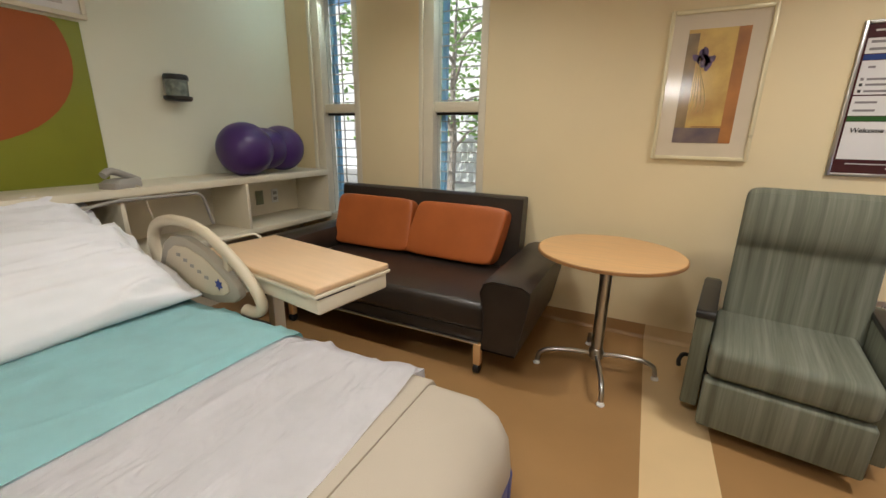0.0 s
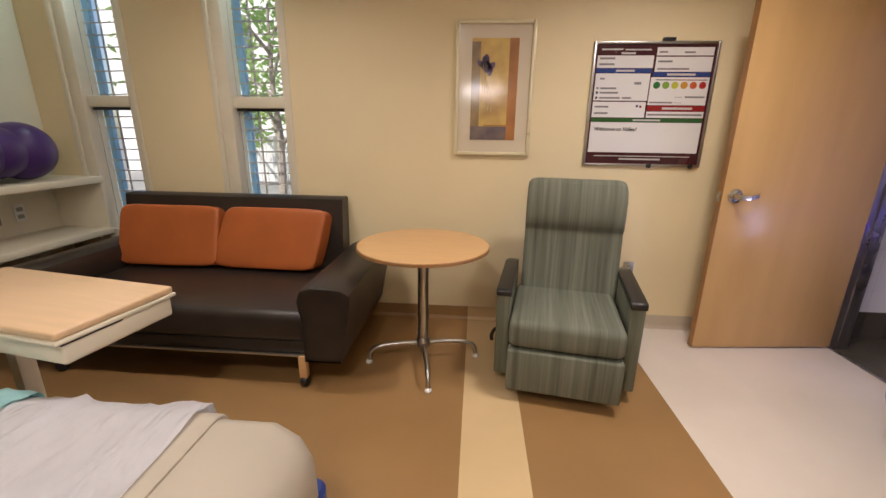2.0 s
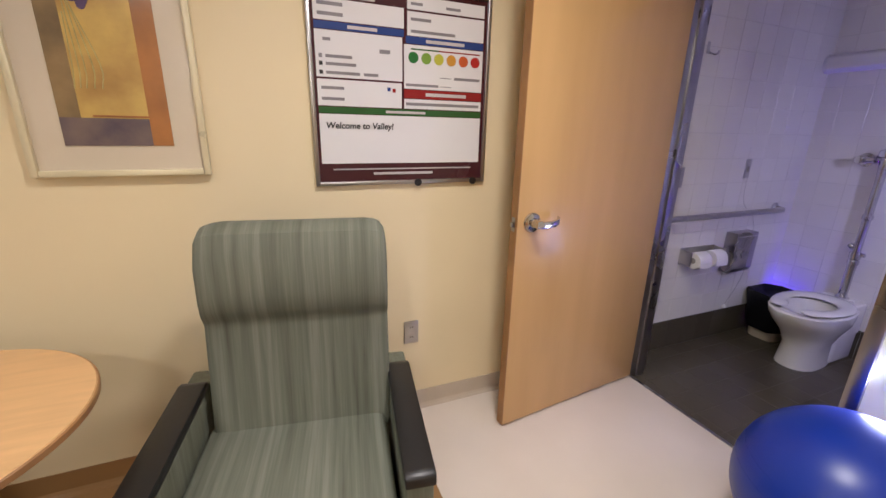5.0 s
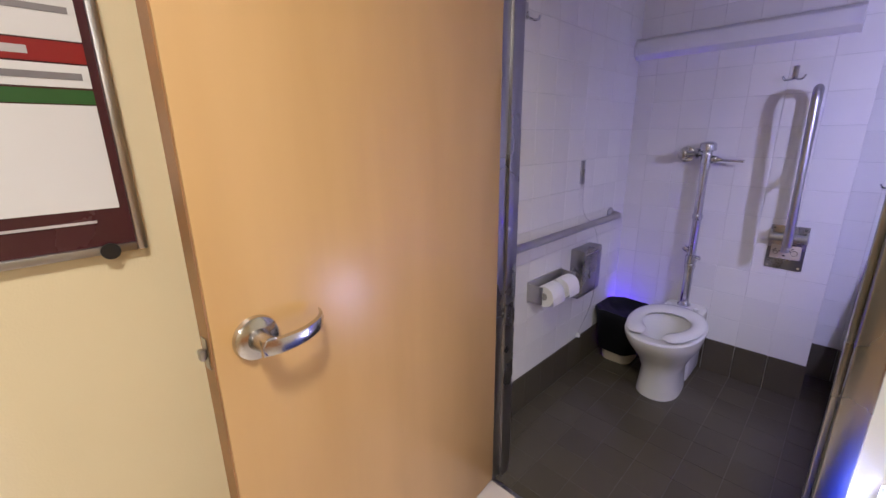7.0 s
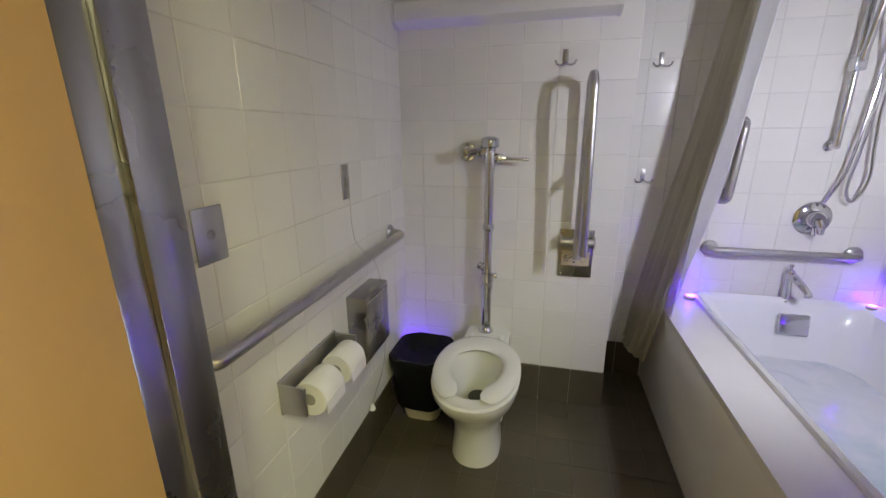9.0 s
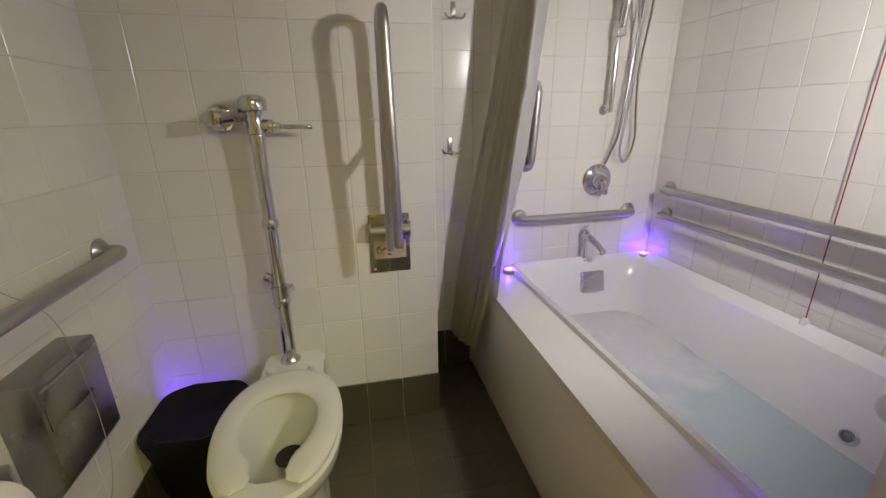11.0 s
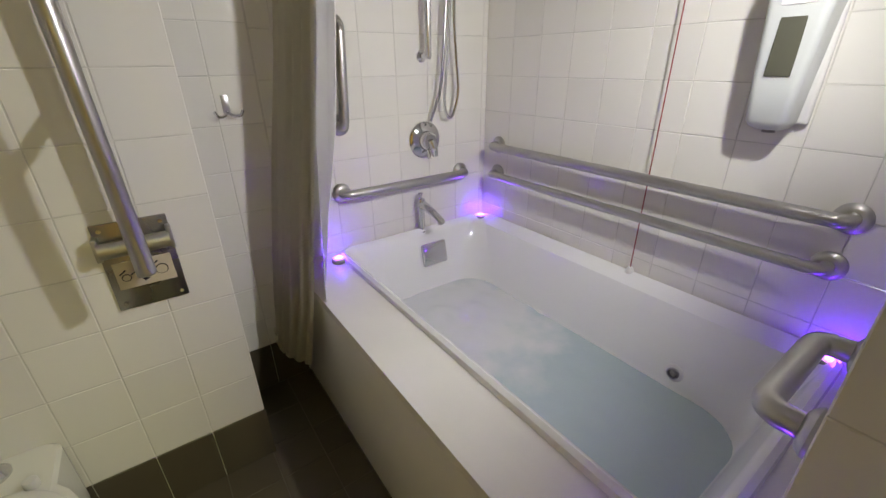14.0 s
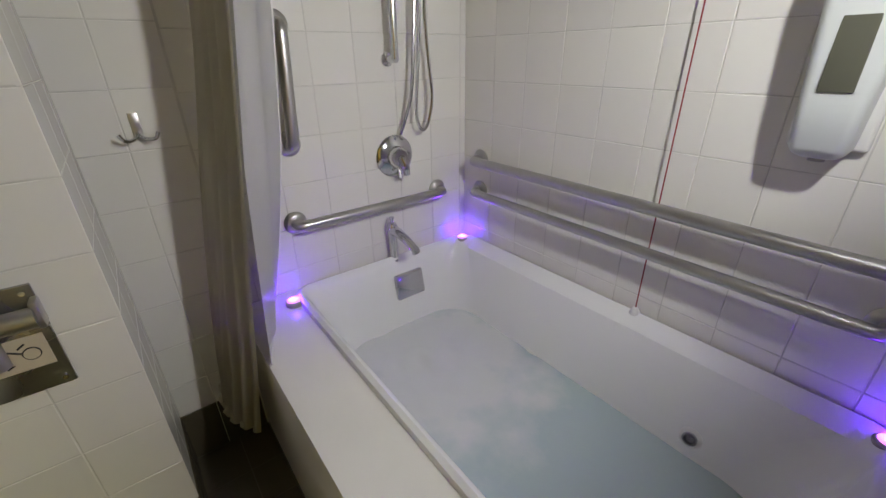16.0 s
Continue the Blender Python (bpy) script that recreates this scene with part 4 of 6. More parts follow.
def headwall():
    s = thing("headwall_shelf", (-2.245, 2.1, 0), label="cream laminate headwall shelf unit with open bays", category="shelf unit")
    part("top_board", box(-0.205, 0.205, -1.2, 1.58, 0.965, 1.012, 0.006), M_SHELF, s)
    part("bottom_board", box(-0.205, 0.205, -1.2, 1.58, 0.585, 0.63, 0.005), M_SHELF, s)
    part("back_panel", box(-0.204, -0.192, -1.2, 1.58, 0.63, 0.965), M_SHELF, s)
    for y in (-1.2, -0.1, 0.70, 1.555):
        part("divider", box(-0.192, 0.20, y, y + 0.025, 0.63, 0.965, 0.002), M_SHELF, s)
    part("plinth_panel", box(-0.20, -0.16, -1.2, 1.58, 0.0, 0.585), M_SHELF, s)
    part("tube_rail", tube(rounded_path([(0.215, -0.45, 0.80), (0.215, -0.35, 0.925), (0.215, -0.1, 0.955), (0.215, 0.36, 0.945), (0.215, 0.41, 0.73)], 0.06), 0.010, 10), M_GREYP, s, "grey metal tube rail")
    part("outlet_plate", box(-0.192, -0.186, 1.09, 1.165, 0.72, 0.84, 0.002), mat("sage_plate", (0.22, 0.24, 0.15), 0.4), s, "green-grey outlet plate")
    o = part("outlet_plate", box(-0.192, -0.186, 1.255, 1.325, 0.72, 0.84, 0.002), M_WHITEP, s, "white outlet plate")
    for z in (0.755, 0.805):
        part("socket", box(-0.186, -0.184, 1.27, 1.31, z - 0.014, z + 0.014, 0.0008), M_GREYP, o)


headwall()
b = thing("peanut_ball", (-2.20, 3.12, 1.012), label="purple peanut-shaped exercise ball lying on the shelf", category="exercise ball")
prof = []
for k in range(41):
    a = -0.385 + 0.77 * k / 40
    l1, l2 = max(0.0, 0.195 ** 2 - (a + 0.19) ** 2) ** 0.5, max(0.0, 0.180 ** 2 - (a - 0.205) ** 2) ** 0.5
    neck = 0.158 * max(0.0, 1 - (abs(a - 0.01) / 0.20) ** 2) ** 0.5 if abs(a - 0.01) < 0.20 else 0
    prof.append((max(l1, l2, neck), a))
part("skin", lathe(prof, (0, 0, 0.188), 48, pose(0, 0, 0, -90, 0, 8)), M_PURPLE, b)
ph = thing("telephone", (-2.12, 2.06, 1.012), 20, label="beige-grey corded telephone on the shelf", category="telephone")
part("base", loft([round_rect(0, 0, 0.06, 0.09, 0.02, z, 4) for z in (0, 0.03)] + [round_rect(0, 0.01, 0.045, 0.07, 0.02, 0.05, 4)]), M_GREYP, ph)
part("receiver", tube(smooth_path([(0, -0.10, 0.075), (0, -0.05, 0.095), (0, 0.05, 0.06), (0, 0.12, 0.03)]), 0.020, 10), M_GREYP, ph)
part("cord", tube(smooth_path([(0.05, 0.03, 0.01), (0.085, 0.04, -0.01), (0.10, 0.05, -0.12), (0.105, 0.07, -0.24), (0.10, 0.02, -0.30)], 8), 0.005, 6), M_BEIGEP, ph)

M_LIME = mat("olive_green_panel", (0.24, 0.25, 0.018), 0.5, var=0.08, scale=3)
M_RUST = mat("rust_orange_panel", (0.36, 0.085, 0.012), 0.5, var=0.08, scale=3)
a = thing("wall_art_panel", (WEST, 1.36, 0.985), label="olive green wall panel with a large orange circle", category="wall art")
part("panel", box(0.001, 0.016, -0.80, 0.80, 0.0, 0.915, 0.002), M_LIME, a)
out = []
for k in range(48):
    u = 2 * math.pi * k / 48
    y, z = 0.19 + 0.54 * math.cos(u), 0.715 + 0.46 * math.sin(u)
    out.append((y, min(z, 0.912)))
part("circle", loft([[(x, y, z) for y, z in out] for x in (0.016, 0.0185)]), M_RUST, a, "orange circle", False)
fb = thing("framed_board", (WEST, 1.70, 1.915), label="white framed notice board above the art panel", category="notice board")
part("board", box(0.001, 0.02, -0.48, 0.48, 0.02, 0.58), M_BOARD, fb)
for bm in (box(0.001, 0.035, -0.50, 0.50, 0.0, 0.025, 0.004), box(0.001, 0.035, -0.50, 0.50, 0.575, 0.60, 0.004), box(0.001, 0.035, -0.50, -0.475, 0.025, 0.575, 0.004), box(0.001, 0.035, 0.475, 0.50, 0.025, 0.575, 0.004)):
    part("frame", bm, M_SHELF, fb)
part("print", box(0.02, 0.0215, 0.10, 0.40, 0.06, 0.40), M_INKP, fb, "grey printed area")
d = thing("wall_canister", (WEST + 0.065, 2.625, 1.52), label="clear wall canister with black lid and base", category="dispenser")
part("base", lathe([(0.0, 0.0), (0.075, 0.0), (0.085, 0.008), (0.085, 0.028), (0.0, 0.028)], seg=28), M_BLACK, d, "black base")
part("jar", lathe([(0.0, 0.029), (0.066, 0.029), (0.068, 0.13), (0.0, 0.13)], seg=28), mat("smoky_clear_plastic", (0.20, 0.24, 0.22), 0.15, var=0.5, scale=25), d, "smoky clear jar")
part("lid", lathe([(0.0, 0.131), (0.075, 0.131), (0.076, 0.15), (0.068, 0.165), (0.0, 0.168)], seg=28), M_BLACK, d, "black lid")
part("bracket", box(-0.064, -0.04, -0.05, 0.05, 0.0, 0.16, 0.004), M_GREYP, d)

# ---- ceiling lights, all unseen; the third is an added fill ----
for x, y, _, _ in CEILING_LIGHTS_AND_FILL:
    c = thing("ceiling_or_fill_light", (x, y, TOPZ - 0.05), label="small square ceiling light panel, unseen, one of them an added fill", category="ceiling light", group="ceiling lights")
    part("trim", join(box(-0.16, 0.16, -0.16, -0.14, 0, 0.049), box(-0.16, 0.16, 0.14, 0.16, 0, 0.049), box(-0.16, -0.14, -0.14, 0.14, 0, 0.049), box(0.14, 0.16, -0.14, 0.14, 0, 0.049)), M_WHITEP, c)
    part("diffuser", box(-0.14, 0.14, -0.14, 0.14, 0.03, 0.045), M_LIGHTP, c, "glowing diffuser")
bl = thing("wall_light", (0.75, SOUTH, 2.0), label="lit white bar light on the cream wall", category="wall light")
part("back_plate", box(-0.34, 0.34, 0.001, 0.02, 0.02, 0.14, 0.004), M_WHITEP, bl)
part("diffuser", box(-0.33, 0.33, 0.02, 0.085, 0.025, 0.135, 0.02, 3), M_LIGHTP, bl, "glowing diffuser")

# ---- outdoors ----
M_GROUND = mat("pale_paving", (0.42, 0.40, 0.36), 0.9, var=0.15, scale=2, bump=0.3)
top("ground", box(-60, 60, 3.9, 90, -0.4, -0.15), M_GROUND, "pale paved ground outside the windows", "ground", kind="structure", smooth=False)
M_LEAF = mat("leaf_green", (0.12, 0.22, 0.07), 0.5, var=0.5, scale=3, bump=0, rnd=0.0)
M_FENCE = mat("pale_fence_paint", (0.62, 0.62, 0.60), 0.7, var=0.1, scale=6)
lt = M_LEAF.node_tree
trans, mixs = lt.nodes.new("ShaderNodeBsdfTranslucent"), lt.nodes.new("ShaderNodeMixShader")
trans.inputs["Color"].default_value = (0.42, 0.62, 0.20, 1)
mixs.inputs[0].default_value = 0.7
lt.links.new(lt.nodes["Principled BSDF"].outputs[0], mixs.inputs[1])
lt.links.new(trans.outputs[0], mixs.inputs[2])
lt.links.new(mixs.outputs[0], lt.nodes["Material Output"].inputs["Surface"])
M_BARK = mat("bark", (0.34, 0.29, 0.24), 0.9, var=0.3, scale=14, bump=0.8, bscale=30)
rng = random.Random(7)


def tree(x, y, h, spread_, count):
    t = thing("garden_tree", (x, y, -0.15), label="leafy green garden tree outside the window", category="tree", group="garden trees")
    trunk = smooth_path([(0, 0, 0), (0.05, 0.02, h * 0.3), (-0.03, 0.05, h * 0.55), (0.04, 0, h * 0.85)], 4)
    bark = tube(trunk, [0.10 - 0.075 * i / (len(trunk) - 1) for i in range(len(trunk))], 8)
    tips = []
    for k in range(9):
        a, z = k * 2.4, h * (0.28 + 0.06 * k)
        e = Vector((math.cos(a) * spread_ * rng.uniform(0.5, 0.9), math.sin(a) * spread_ * rng.uniform(0.5, 0.9), z + rng.uniform(0.2, 0.7)))
        path = smooth_path([(0, 0, z - 0.2), e * 0.5 + Vector((0, 0, z * 0.5 + 0.05)), e], 4)
        add(bark, tube(path, [0.04 - 0.03 * i / (len(path) - 1) for i in range(len(path))], 6))
        tips.append(e)
    part("trunk", bark, M_BARK, t)
    verts, faces = [], []
    for k in range(count):
        c = rng.choice(tips) + Vector((rng.gauss(0, 0.34), rng.gauss(0, 0.34), rng.gauss(0, 0.38)))
        u = Vector((rng.uniform(-1, 1), rng.uniform(-1, 1), rng.uniform(-0.6, 0.6))).normalized()
        v = u.orthogonal().normalized()
        s = rng.uniform(0.07, 0.13)
        n0 = len(verts)
        verts += [c - u * s, c + v * s * 0.45, c + u * s, c - v * s * 0.45]
        faces.append((n0, n0 + 1, n0 + 2, n0 + 3))
    me = bpy.data.meshes.new("crown")
    me.from_pydata([q[:] for q in verts], [], faces)
    me.materials.append(M_LEAF)
    cr_ = new("crown", me)
    cr_.parent = t
    tagged(cr_, kind="stuff")


tree(-3.6, 9.6, 4.6, 1.5, 620)
tree(-1.7, 11.0, 5.0, 1.6, 700)
tree(-5.6, 10.6, 4.8, 1.7, 1300)
fn = thing("garden_fence", (-3, 12.5, -0.15), label="pale painted timber garden fence behind the trees", category="fence")
for k in range(50):
    part("board", box(-5 + 0.2 * k, -5 + 0.2 * k + 0.185, 0, 0.02, 0.05, 1.35 + 0.02 * math.sin(k * 5)), M_FENCE, fn, "", False)

# invented sunlit facade, added so the windows look out on something bright
M_BACKDROP = mat("backdrop_white", (0.80, 0.79, 0.76), 0.8, var=0.06, scale=1.5, bump=0.2)
hb = thing("bright_backdrop", (-3, 15, -0.15), label="added white facade that brightens the view through the windows", category="building")
part("wall", box(-9, 9, 0, 0.3, 0, 6.0), M_BACKDROP, hb, "", False)
part("parapet", box(-9.1, 9.1, -0.08, 0.3, 6.0, 6.25, 0.02), M_BACKDROP, hb)
for k in range(6):
    wx = -7.6 + 2.9 * k
    for z0 in (0.9, 3.7):
        wd = part("window", box(wx, wx + 0.9, -0.03, 0.02, z0, z0 + 1.3), M_GREYP, hb, "grey window frame", False)
        part("pane", box(wx + 0.06, wx + 0.84, -0.036, -0.031, z0 + 0.06, z0 + 1.24), mat("window_dark_glass", (0.10, 0.14, 0.16), 0.08, var=0.05, bump=0), wd, "", False)

# ---- bathroom fixtures ----
P = 0.149


def fixture(name, label, category, **kw):
    return thing(name, label=label, category=category, **kw)


def flange(at, n, r=0.038):
    """A round cover plate lying on a wall whose normal is n."""
    q = Vector(n).to_track_quat("Z", "Y").to_matrix().to_4x4()
    return lathe([(0.0, 0.0), (r, 0.0), (r + 0.001, 0.006), (r - 0.006, 0.014), (r * 0.62, 0.018), (0.0, 0.018)], at, 28, q)


def grab_bar(a, b, n, label, stand=0.055, r=0.0185, group="bathroom grab bars"):
    """A bent tube between two wall points a and b, with a cover plate at each end."""
    a, b, n = Vector(a), Vector(b), Vector(n)
    g = thing("grab_bar", (a + b) / 2, label=label, category="grab bar", group=group)
    o = (a + b) / 2
    part("rail", tube(rounded_path([a - o, a - o + n * stand, b - o + n * stand, b - o], 0.05, 8), r, 18), M_STEEL, g)
    for p in (a, b):
        part("flange", flange(p - o, n), M_STEEL, g)
    return g


def lever_tub():
    t = fixture("bathtub", "white whirlpool bathtub filled with pale blue water", "bathtub")
    cx, cy = 4.215, 1.86
    rings = []
    for hx, hy, r, z in ((0.715, 0.405, 0.06, 0.528), (0.712, 0.402, 0.06, 0.545), (0.700, 0.390, 0.06, 0.552), (0.688, 0.378, 0.06, 0.545), (0.678, 0.366, 0.065, 0.52),
                         (0.650, 0.335, 0.13, 0.40), (0.620, 0.305, 0.14, 0.25), (0.585, 0.275, 0.15, 0.16), (0.50, 0.20, 0.15, 0.125)):
        s_ = 0.0 if z > 0.525 else 0.015
        rings.append(round_rect(cx + (0.0 if z > 0.5 else 0.01), cy + s_, hx, hy - s_, r, z, 8))
    part("basin", loft(rings, False, True), M_TUB, t)
    return t


TUB = lever_tub()
part("apron", box(3.185, 4.955, 2.415, 2.437, 0.0, 0.524, 0.003), M_DECK, TUB, "white apron panel")
for q in ((3.185, 4.588, 2.262, 2.440, 0.500, 0.528), (4.588, 4.954, 2.262, 2.440, 0.500, 0.528), (3.462, 4.955, 1.445, 1.458, 0.49, 0.528), (3.462, 3.505, 1.458, 2.262, 0.49, 0.528), (4.925, 4.955, 1.458, 2.262, 0.49, 0.528)):
    part("deck", box(*q), M_DECK, TUB, "flat white tub deck", False)
corner = bmesh.new()
for sx, sy in ((1, 1), (1, -1), (-1, 1), (-1, -1)):
    ox, oy = 4.215 + sx * 0.715, 1.86 + sy * 0.405
    pts = [(ox, oy)] + [(4.215 + sx * (0.715 - 0.06 + 0.06 * math.sin(radians(a))), 1.86 + sy * (0.405 - 0.06 + 0.06 * math.cos(radians(a)))) for a in range(0, 91, 10)]
    add(corner, prism(pts, 0.49, 0.527))
part("deck_corner", corner, M_DECK, TUB, smooth=False)
part("overflow_plate", turned(box(-0.012, 0.008, -0.067, 0.067, -0.054, 0.054, 0.010, 3), pose(4.872, 1.81, 0.428, 0, 12)), M_CHROME, TUB, "square steel overflow cover")
for x, z in ((3.84, 0.315), (4.40, 0.235)):
    j = part("jet", lathe([(0.0, 0.0), (0.030, 0.0), (0.030, 0.006), (0.020, 0.010), (0.0, 0.010)], (x, 1.563 + 0.20 * (0.335 - z), z), m=pose(0, 0, 0, -80)), M_WHITEP, TUB, "white water jet")
    part("nozzle", lathe([(0.0, 0.008), (0.019, 0.0102), (0.019, 0.016), (0.014, 0.017), (0.011, 0.010), (0.0, 0.010)], (x, 1.563 + 0.20 * (0.335 - z), z), m=pose(0, 0, 0, -80)), M_STEELD, j, "dull steel nozzle")
# water with slow swell
bm = bmesh.new()
nx, ny = 60, 34
grid = {}
for i in range(nx + 1):
    for j in range(ny + 1):
        x, y = 3.597 + 1.26 * i / nx, 1.565 + 0.60 * j / ny
        near = max(0.0, 1 - math.hypot(x - 4.60, y - 1.95) / 0.42)
        z = 0.258 + (0.002 + 0.010 * near) * noise.noise(Vector((x * 14, y * 14, 1))) + 0.004 * near * noise.noise(Vector((x * 40, y * 40, 5)))
        grid[i, j] = bm.verts.new((x, y, z))
for i in range(nx):
    for j in range(ny):
        bm.faces.new((grid[i, j], grid[i + 1, j], grid[i + 1, j + 1], grid[i, j + 1]))
M_WATER = mat("pale_blue_water", (0.44, 0.55, 0.58), 0.08, var=0.10, scale=5, bump=0.3, bscale=16)
# whiter colour around one point paints the lamp's bright pool on the water
wt = M_WATER.node_tree
mixn, nz, rampn = wt.nodes.new("ShaderNodeMix"), wt.nodes.new("ShaderNodeTexNoise"), wt.nodes.new("ShaderNodeValToRGB")
tcn = wt.nodes.new("ShaderNodeTexCoord")
vd = wt.nodes.new("ShaderNodeVectorMath")
vd.operation = "DISTANCE"
vd.inputs[1].default_value = (4.60, 1.92, 0.29)
wt.links.new(tcn.outputs["Object"], vd.inputs[0])
nz.inputs["Scale"].default_value, nz.inputs["Detail"].default_value = 7, 6
wt.links.new(tcn.outputs["Object"], nz.inputs["Vector"])
sm = wt.nodes.new("ShaderNodeMath")
sm.operation = "MULTIPLY_ADD"
sm.inputs[1].default_value = 0.55
wt.links.new(nz.outputs["Fac"], sm.inputs[0])
wt.links.new(vd.outputs["Value"], sm.inputs[2])
rampn.color_ramp.elements[0].position, rampn.color_ramp.elements[1].position = 0.56, 0.78
rampn.color_ramp.elements[0].color, rampn.color_ramp.elements[1].color = (0.88, 0.90, 0.90, 1), (0.58, 0.73, 0.75, 1)
wt.links.new(sm.outputs[0], rampn.inputs["Fac"])
wt.links.new(rampn.outputs["Color"], wt.nodes["Principled BSDF"].inputs["Base Color"])
wt.nodes["Principled BSDF"].inputs["Alpha"].default_value = 0.55
part("water", bm, M_WATER, TUB, "cloudy pale blue water with a painted pool of lamplight")

grab_bar((BATH_E - 0.007, 2.20, 0.775), (BATH_E - 0.007, 1.60, 0.775), (-1, 0, 0), "brushed steel grab bar above the tub taps")
grab_bar((4.845, BATH_S + 0.007, 0.895), (3.605, BATH_S + 0.007, 0.895), (0, 1, 0), "long brushed steel grab bar on the tiled tub wall")
grab_bar((4.845, BATH_S + 0.007, 0.765), (3.612, BATH_S + 0.007, 0.765), (0, 1, 0), "long brushed steel grab bar, the lower of a pair", r=0.0165)
grab_bar((3.462, 2.15, 0.785), (3.462, 1.89, 0.785), (1, 0, 0), "brushed steel grab bar at the foot of the tub", stand=0.065, r=0.0205)
grab_bar((BATH_E - 0.007, 2.178, 1.035), (BATH_E - 0.007, 2.160, 1.365), (-1, 0, 0), "upright steel grab bar beside the tub")
grab_bar((3.30, 3.692, 0.905), (4.40, 3.692, 0.905), (0, -1, 0), "steel grab bar on the wall beside the toilet", stand=0.06)

# tub taps
m = fixture("shower_mixer", "round chrome shower mixer on the tiled wall", "tap", at=(BATH_E - 0.007, 1.795, 0.94))
part("plate", lathe([(0.0, 0.0), (0.076, 0.0), (0.078, 0.005), (0.070, 0.012), (0.040, 0.020), (0.036, 0.045), (0.030, 0.052), (0.0, 0.052)], seg=40, m=pose(0, 0, 0, 0, -90)), M_CHROME, m)
part("handle", tube(smooth_path([(-0.05, 0.0, 0.0), (-0.062, -0.008, -0.03), (-0.060, -0.015, -0.062)]), [0.020 - 0.0005 * i for i in range(17)], 12, 0.7), M_CHROME, m)
part("diverter", cyl((-0.03, 0.0, -0.04), (-0.045, 0.004, -0.075), 0.009), M_CHROME, m)
s = fixture("tub_spout", "chrome tub spout with small lever", "tap", at=(BATH_E - 0.007, 1.845, 0.55))
part("column", lathe([(0.0, -0.02), (0.024, -0.02), (0.024, -0.014), (0.0175, -0.008), (0.0165, 0.09), (0.021, 0.10), (0.022, 0.128), (0.017, 0.140), (0.0, 0.142)], (-0.032, 0, 0), 24), M_CHROME, s)
nose = [((-0.028, 0, 0.118), 0.021, 0.020), ((-0.07, -0.004, 0.112), 0.021, 0.017), ((-0.12, -0.010, 0.094), 0.019, 0.013), ((-0.165, -0.016, 0.072), 0.017, 0.010), ((-0.176, -0.018, 0.064), 0.013, 0.006)]
part("body", loft([[Vector(c) + Vector((0.3 * b * math.sin(q), a * math.cos(q), b * math.sin(q))) for q in (2 * math.pi * k / 20 for k in range(20))] for c, a, b in nose]), M_CHROME, s)
part("aerator", cyl((-0.160, -0.016, 0.070), (-0.163, -0.016, 0.052), 0.011, seg=16), M_CHROME, s)
part("knob", join(cyl((-0.034, 0, 0.140), (-0.034, 0, 0.162), 0.006), cyl((-0.034, 0, 0.160), (-0.034, 0, 0.168), 0.010, bev=0.002)), M_CHROME, s)
sb = fixture("shower_rail", "chrome hand-shower rail with coiled steel hose", "shower", at=(BATH_E - 0.007, 1.80, 1.27))
part("rail", cyl((-0.055, 0, 0.0), (-0.055, 0, 0.80), 0.0125), M_CHROME, sb)
for z in (0.0, 0.80):
    part("bracket", join(cyl((0, 0, z), (-0.06, 0, z), 0.012), flange((0, 0, z), (-1, 0, 0), 0.022)), M_CHROME, sb)
part("slider", box(-0.085, -0.035, -0.022, 0.022, 0.30, 0.36, 0.008), M_CHROME, sb)
part("hose", tube(smooth_path([(-0.03, -0.02, -0.25), (-0.04, -0.035, -0.20), (-0.048, -0.06, -0.12), (-0.05, -0.075, 0.0), (-0.052, -0.09, 0.20), (-0.055, -0.105, 0.45), (-0.058, -0.13, 0.60), (-0.06, -0.15, 0.45), (-0.055, -0.125, 0.18), (-0.05, -0.140, 0.0), (-0.05, -0.152, -0.13),
     (-0.05, -0.128, -0.222), (-0.05, -0.098, -0.235), (-0.05, -0.080, -0.17), (-0.055, -0.092, 0.0), (-0.06, -0.10, 0.25), (-0.08, -0.05, 0.55), (-0.10, 0.0, 0.60)], 8), 0.0062, 8), M_CHROME, sb, "flexible steel hose")
part("hand_shower", tube(smooth_path([(-0.08, 0, 0.34), (-0.10, 0, 0.45), (-0.13, 0, 0.58)]), 0.014, 12), M_CHROME, sb)

# violet tub lights


def led_puck(x, y, z, label):
    p = thing("led_puck", (x, y, z), label=label, category="puck light", group="violet puck lights")
    part("housing", lathe([(0.0, 0.0), (0.028, 0.0), (0.028, 0.012), (0.024, 0.016), (0.0, 0.016)]), M_GREYP, p)
    part("lens", lathe([(0.0, 0.0165), (0.022, 0.0165), (0.019, 0.020), (0.0, 0.022)]), M_LEDW, p, "glowing violet lens")


for x, y in ((4.855, 2.279), (4.900, 1.502), (3.530, 1.502), (3.500, 2.262)):
    led_puck(x, y, 0.529, "small round violet light on the tub deck")
    point_lamp("led_lamp", (x, y, 0.558), 0.95, (0.055, 0.0, 1.0), 0.012)
led_puck(4.565, 3.640, 0.0, "small round violet light behind the bin")
lamp = new("led_lamp", bpy.data.lights.new("led_lamp", "SPOT"))
lamp.data.energy, lamp.data.color, lamp.data.shadow_soft_size = 22.0, (0.06, 0.0, 1.0), 0.02
lamp.data.spot_size, lamp.data.spot_blend = radians(80), 0.6
lamp.matrix_world = look((4.565, 3.640, 0.04), (4.57, 3.645, 1.0))

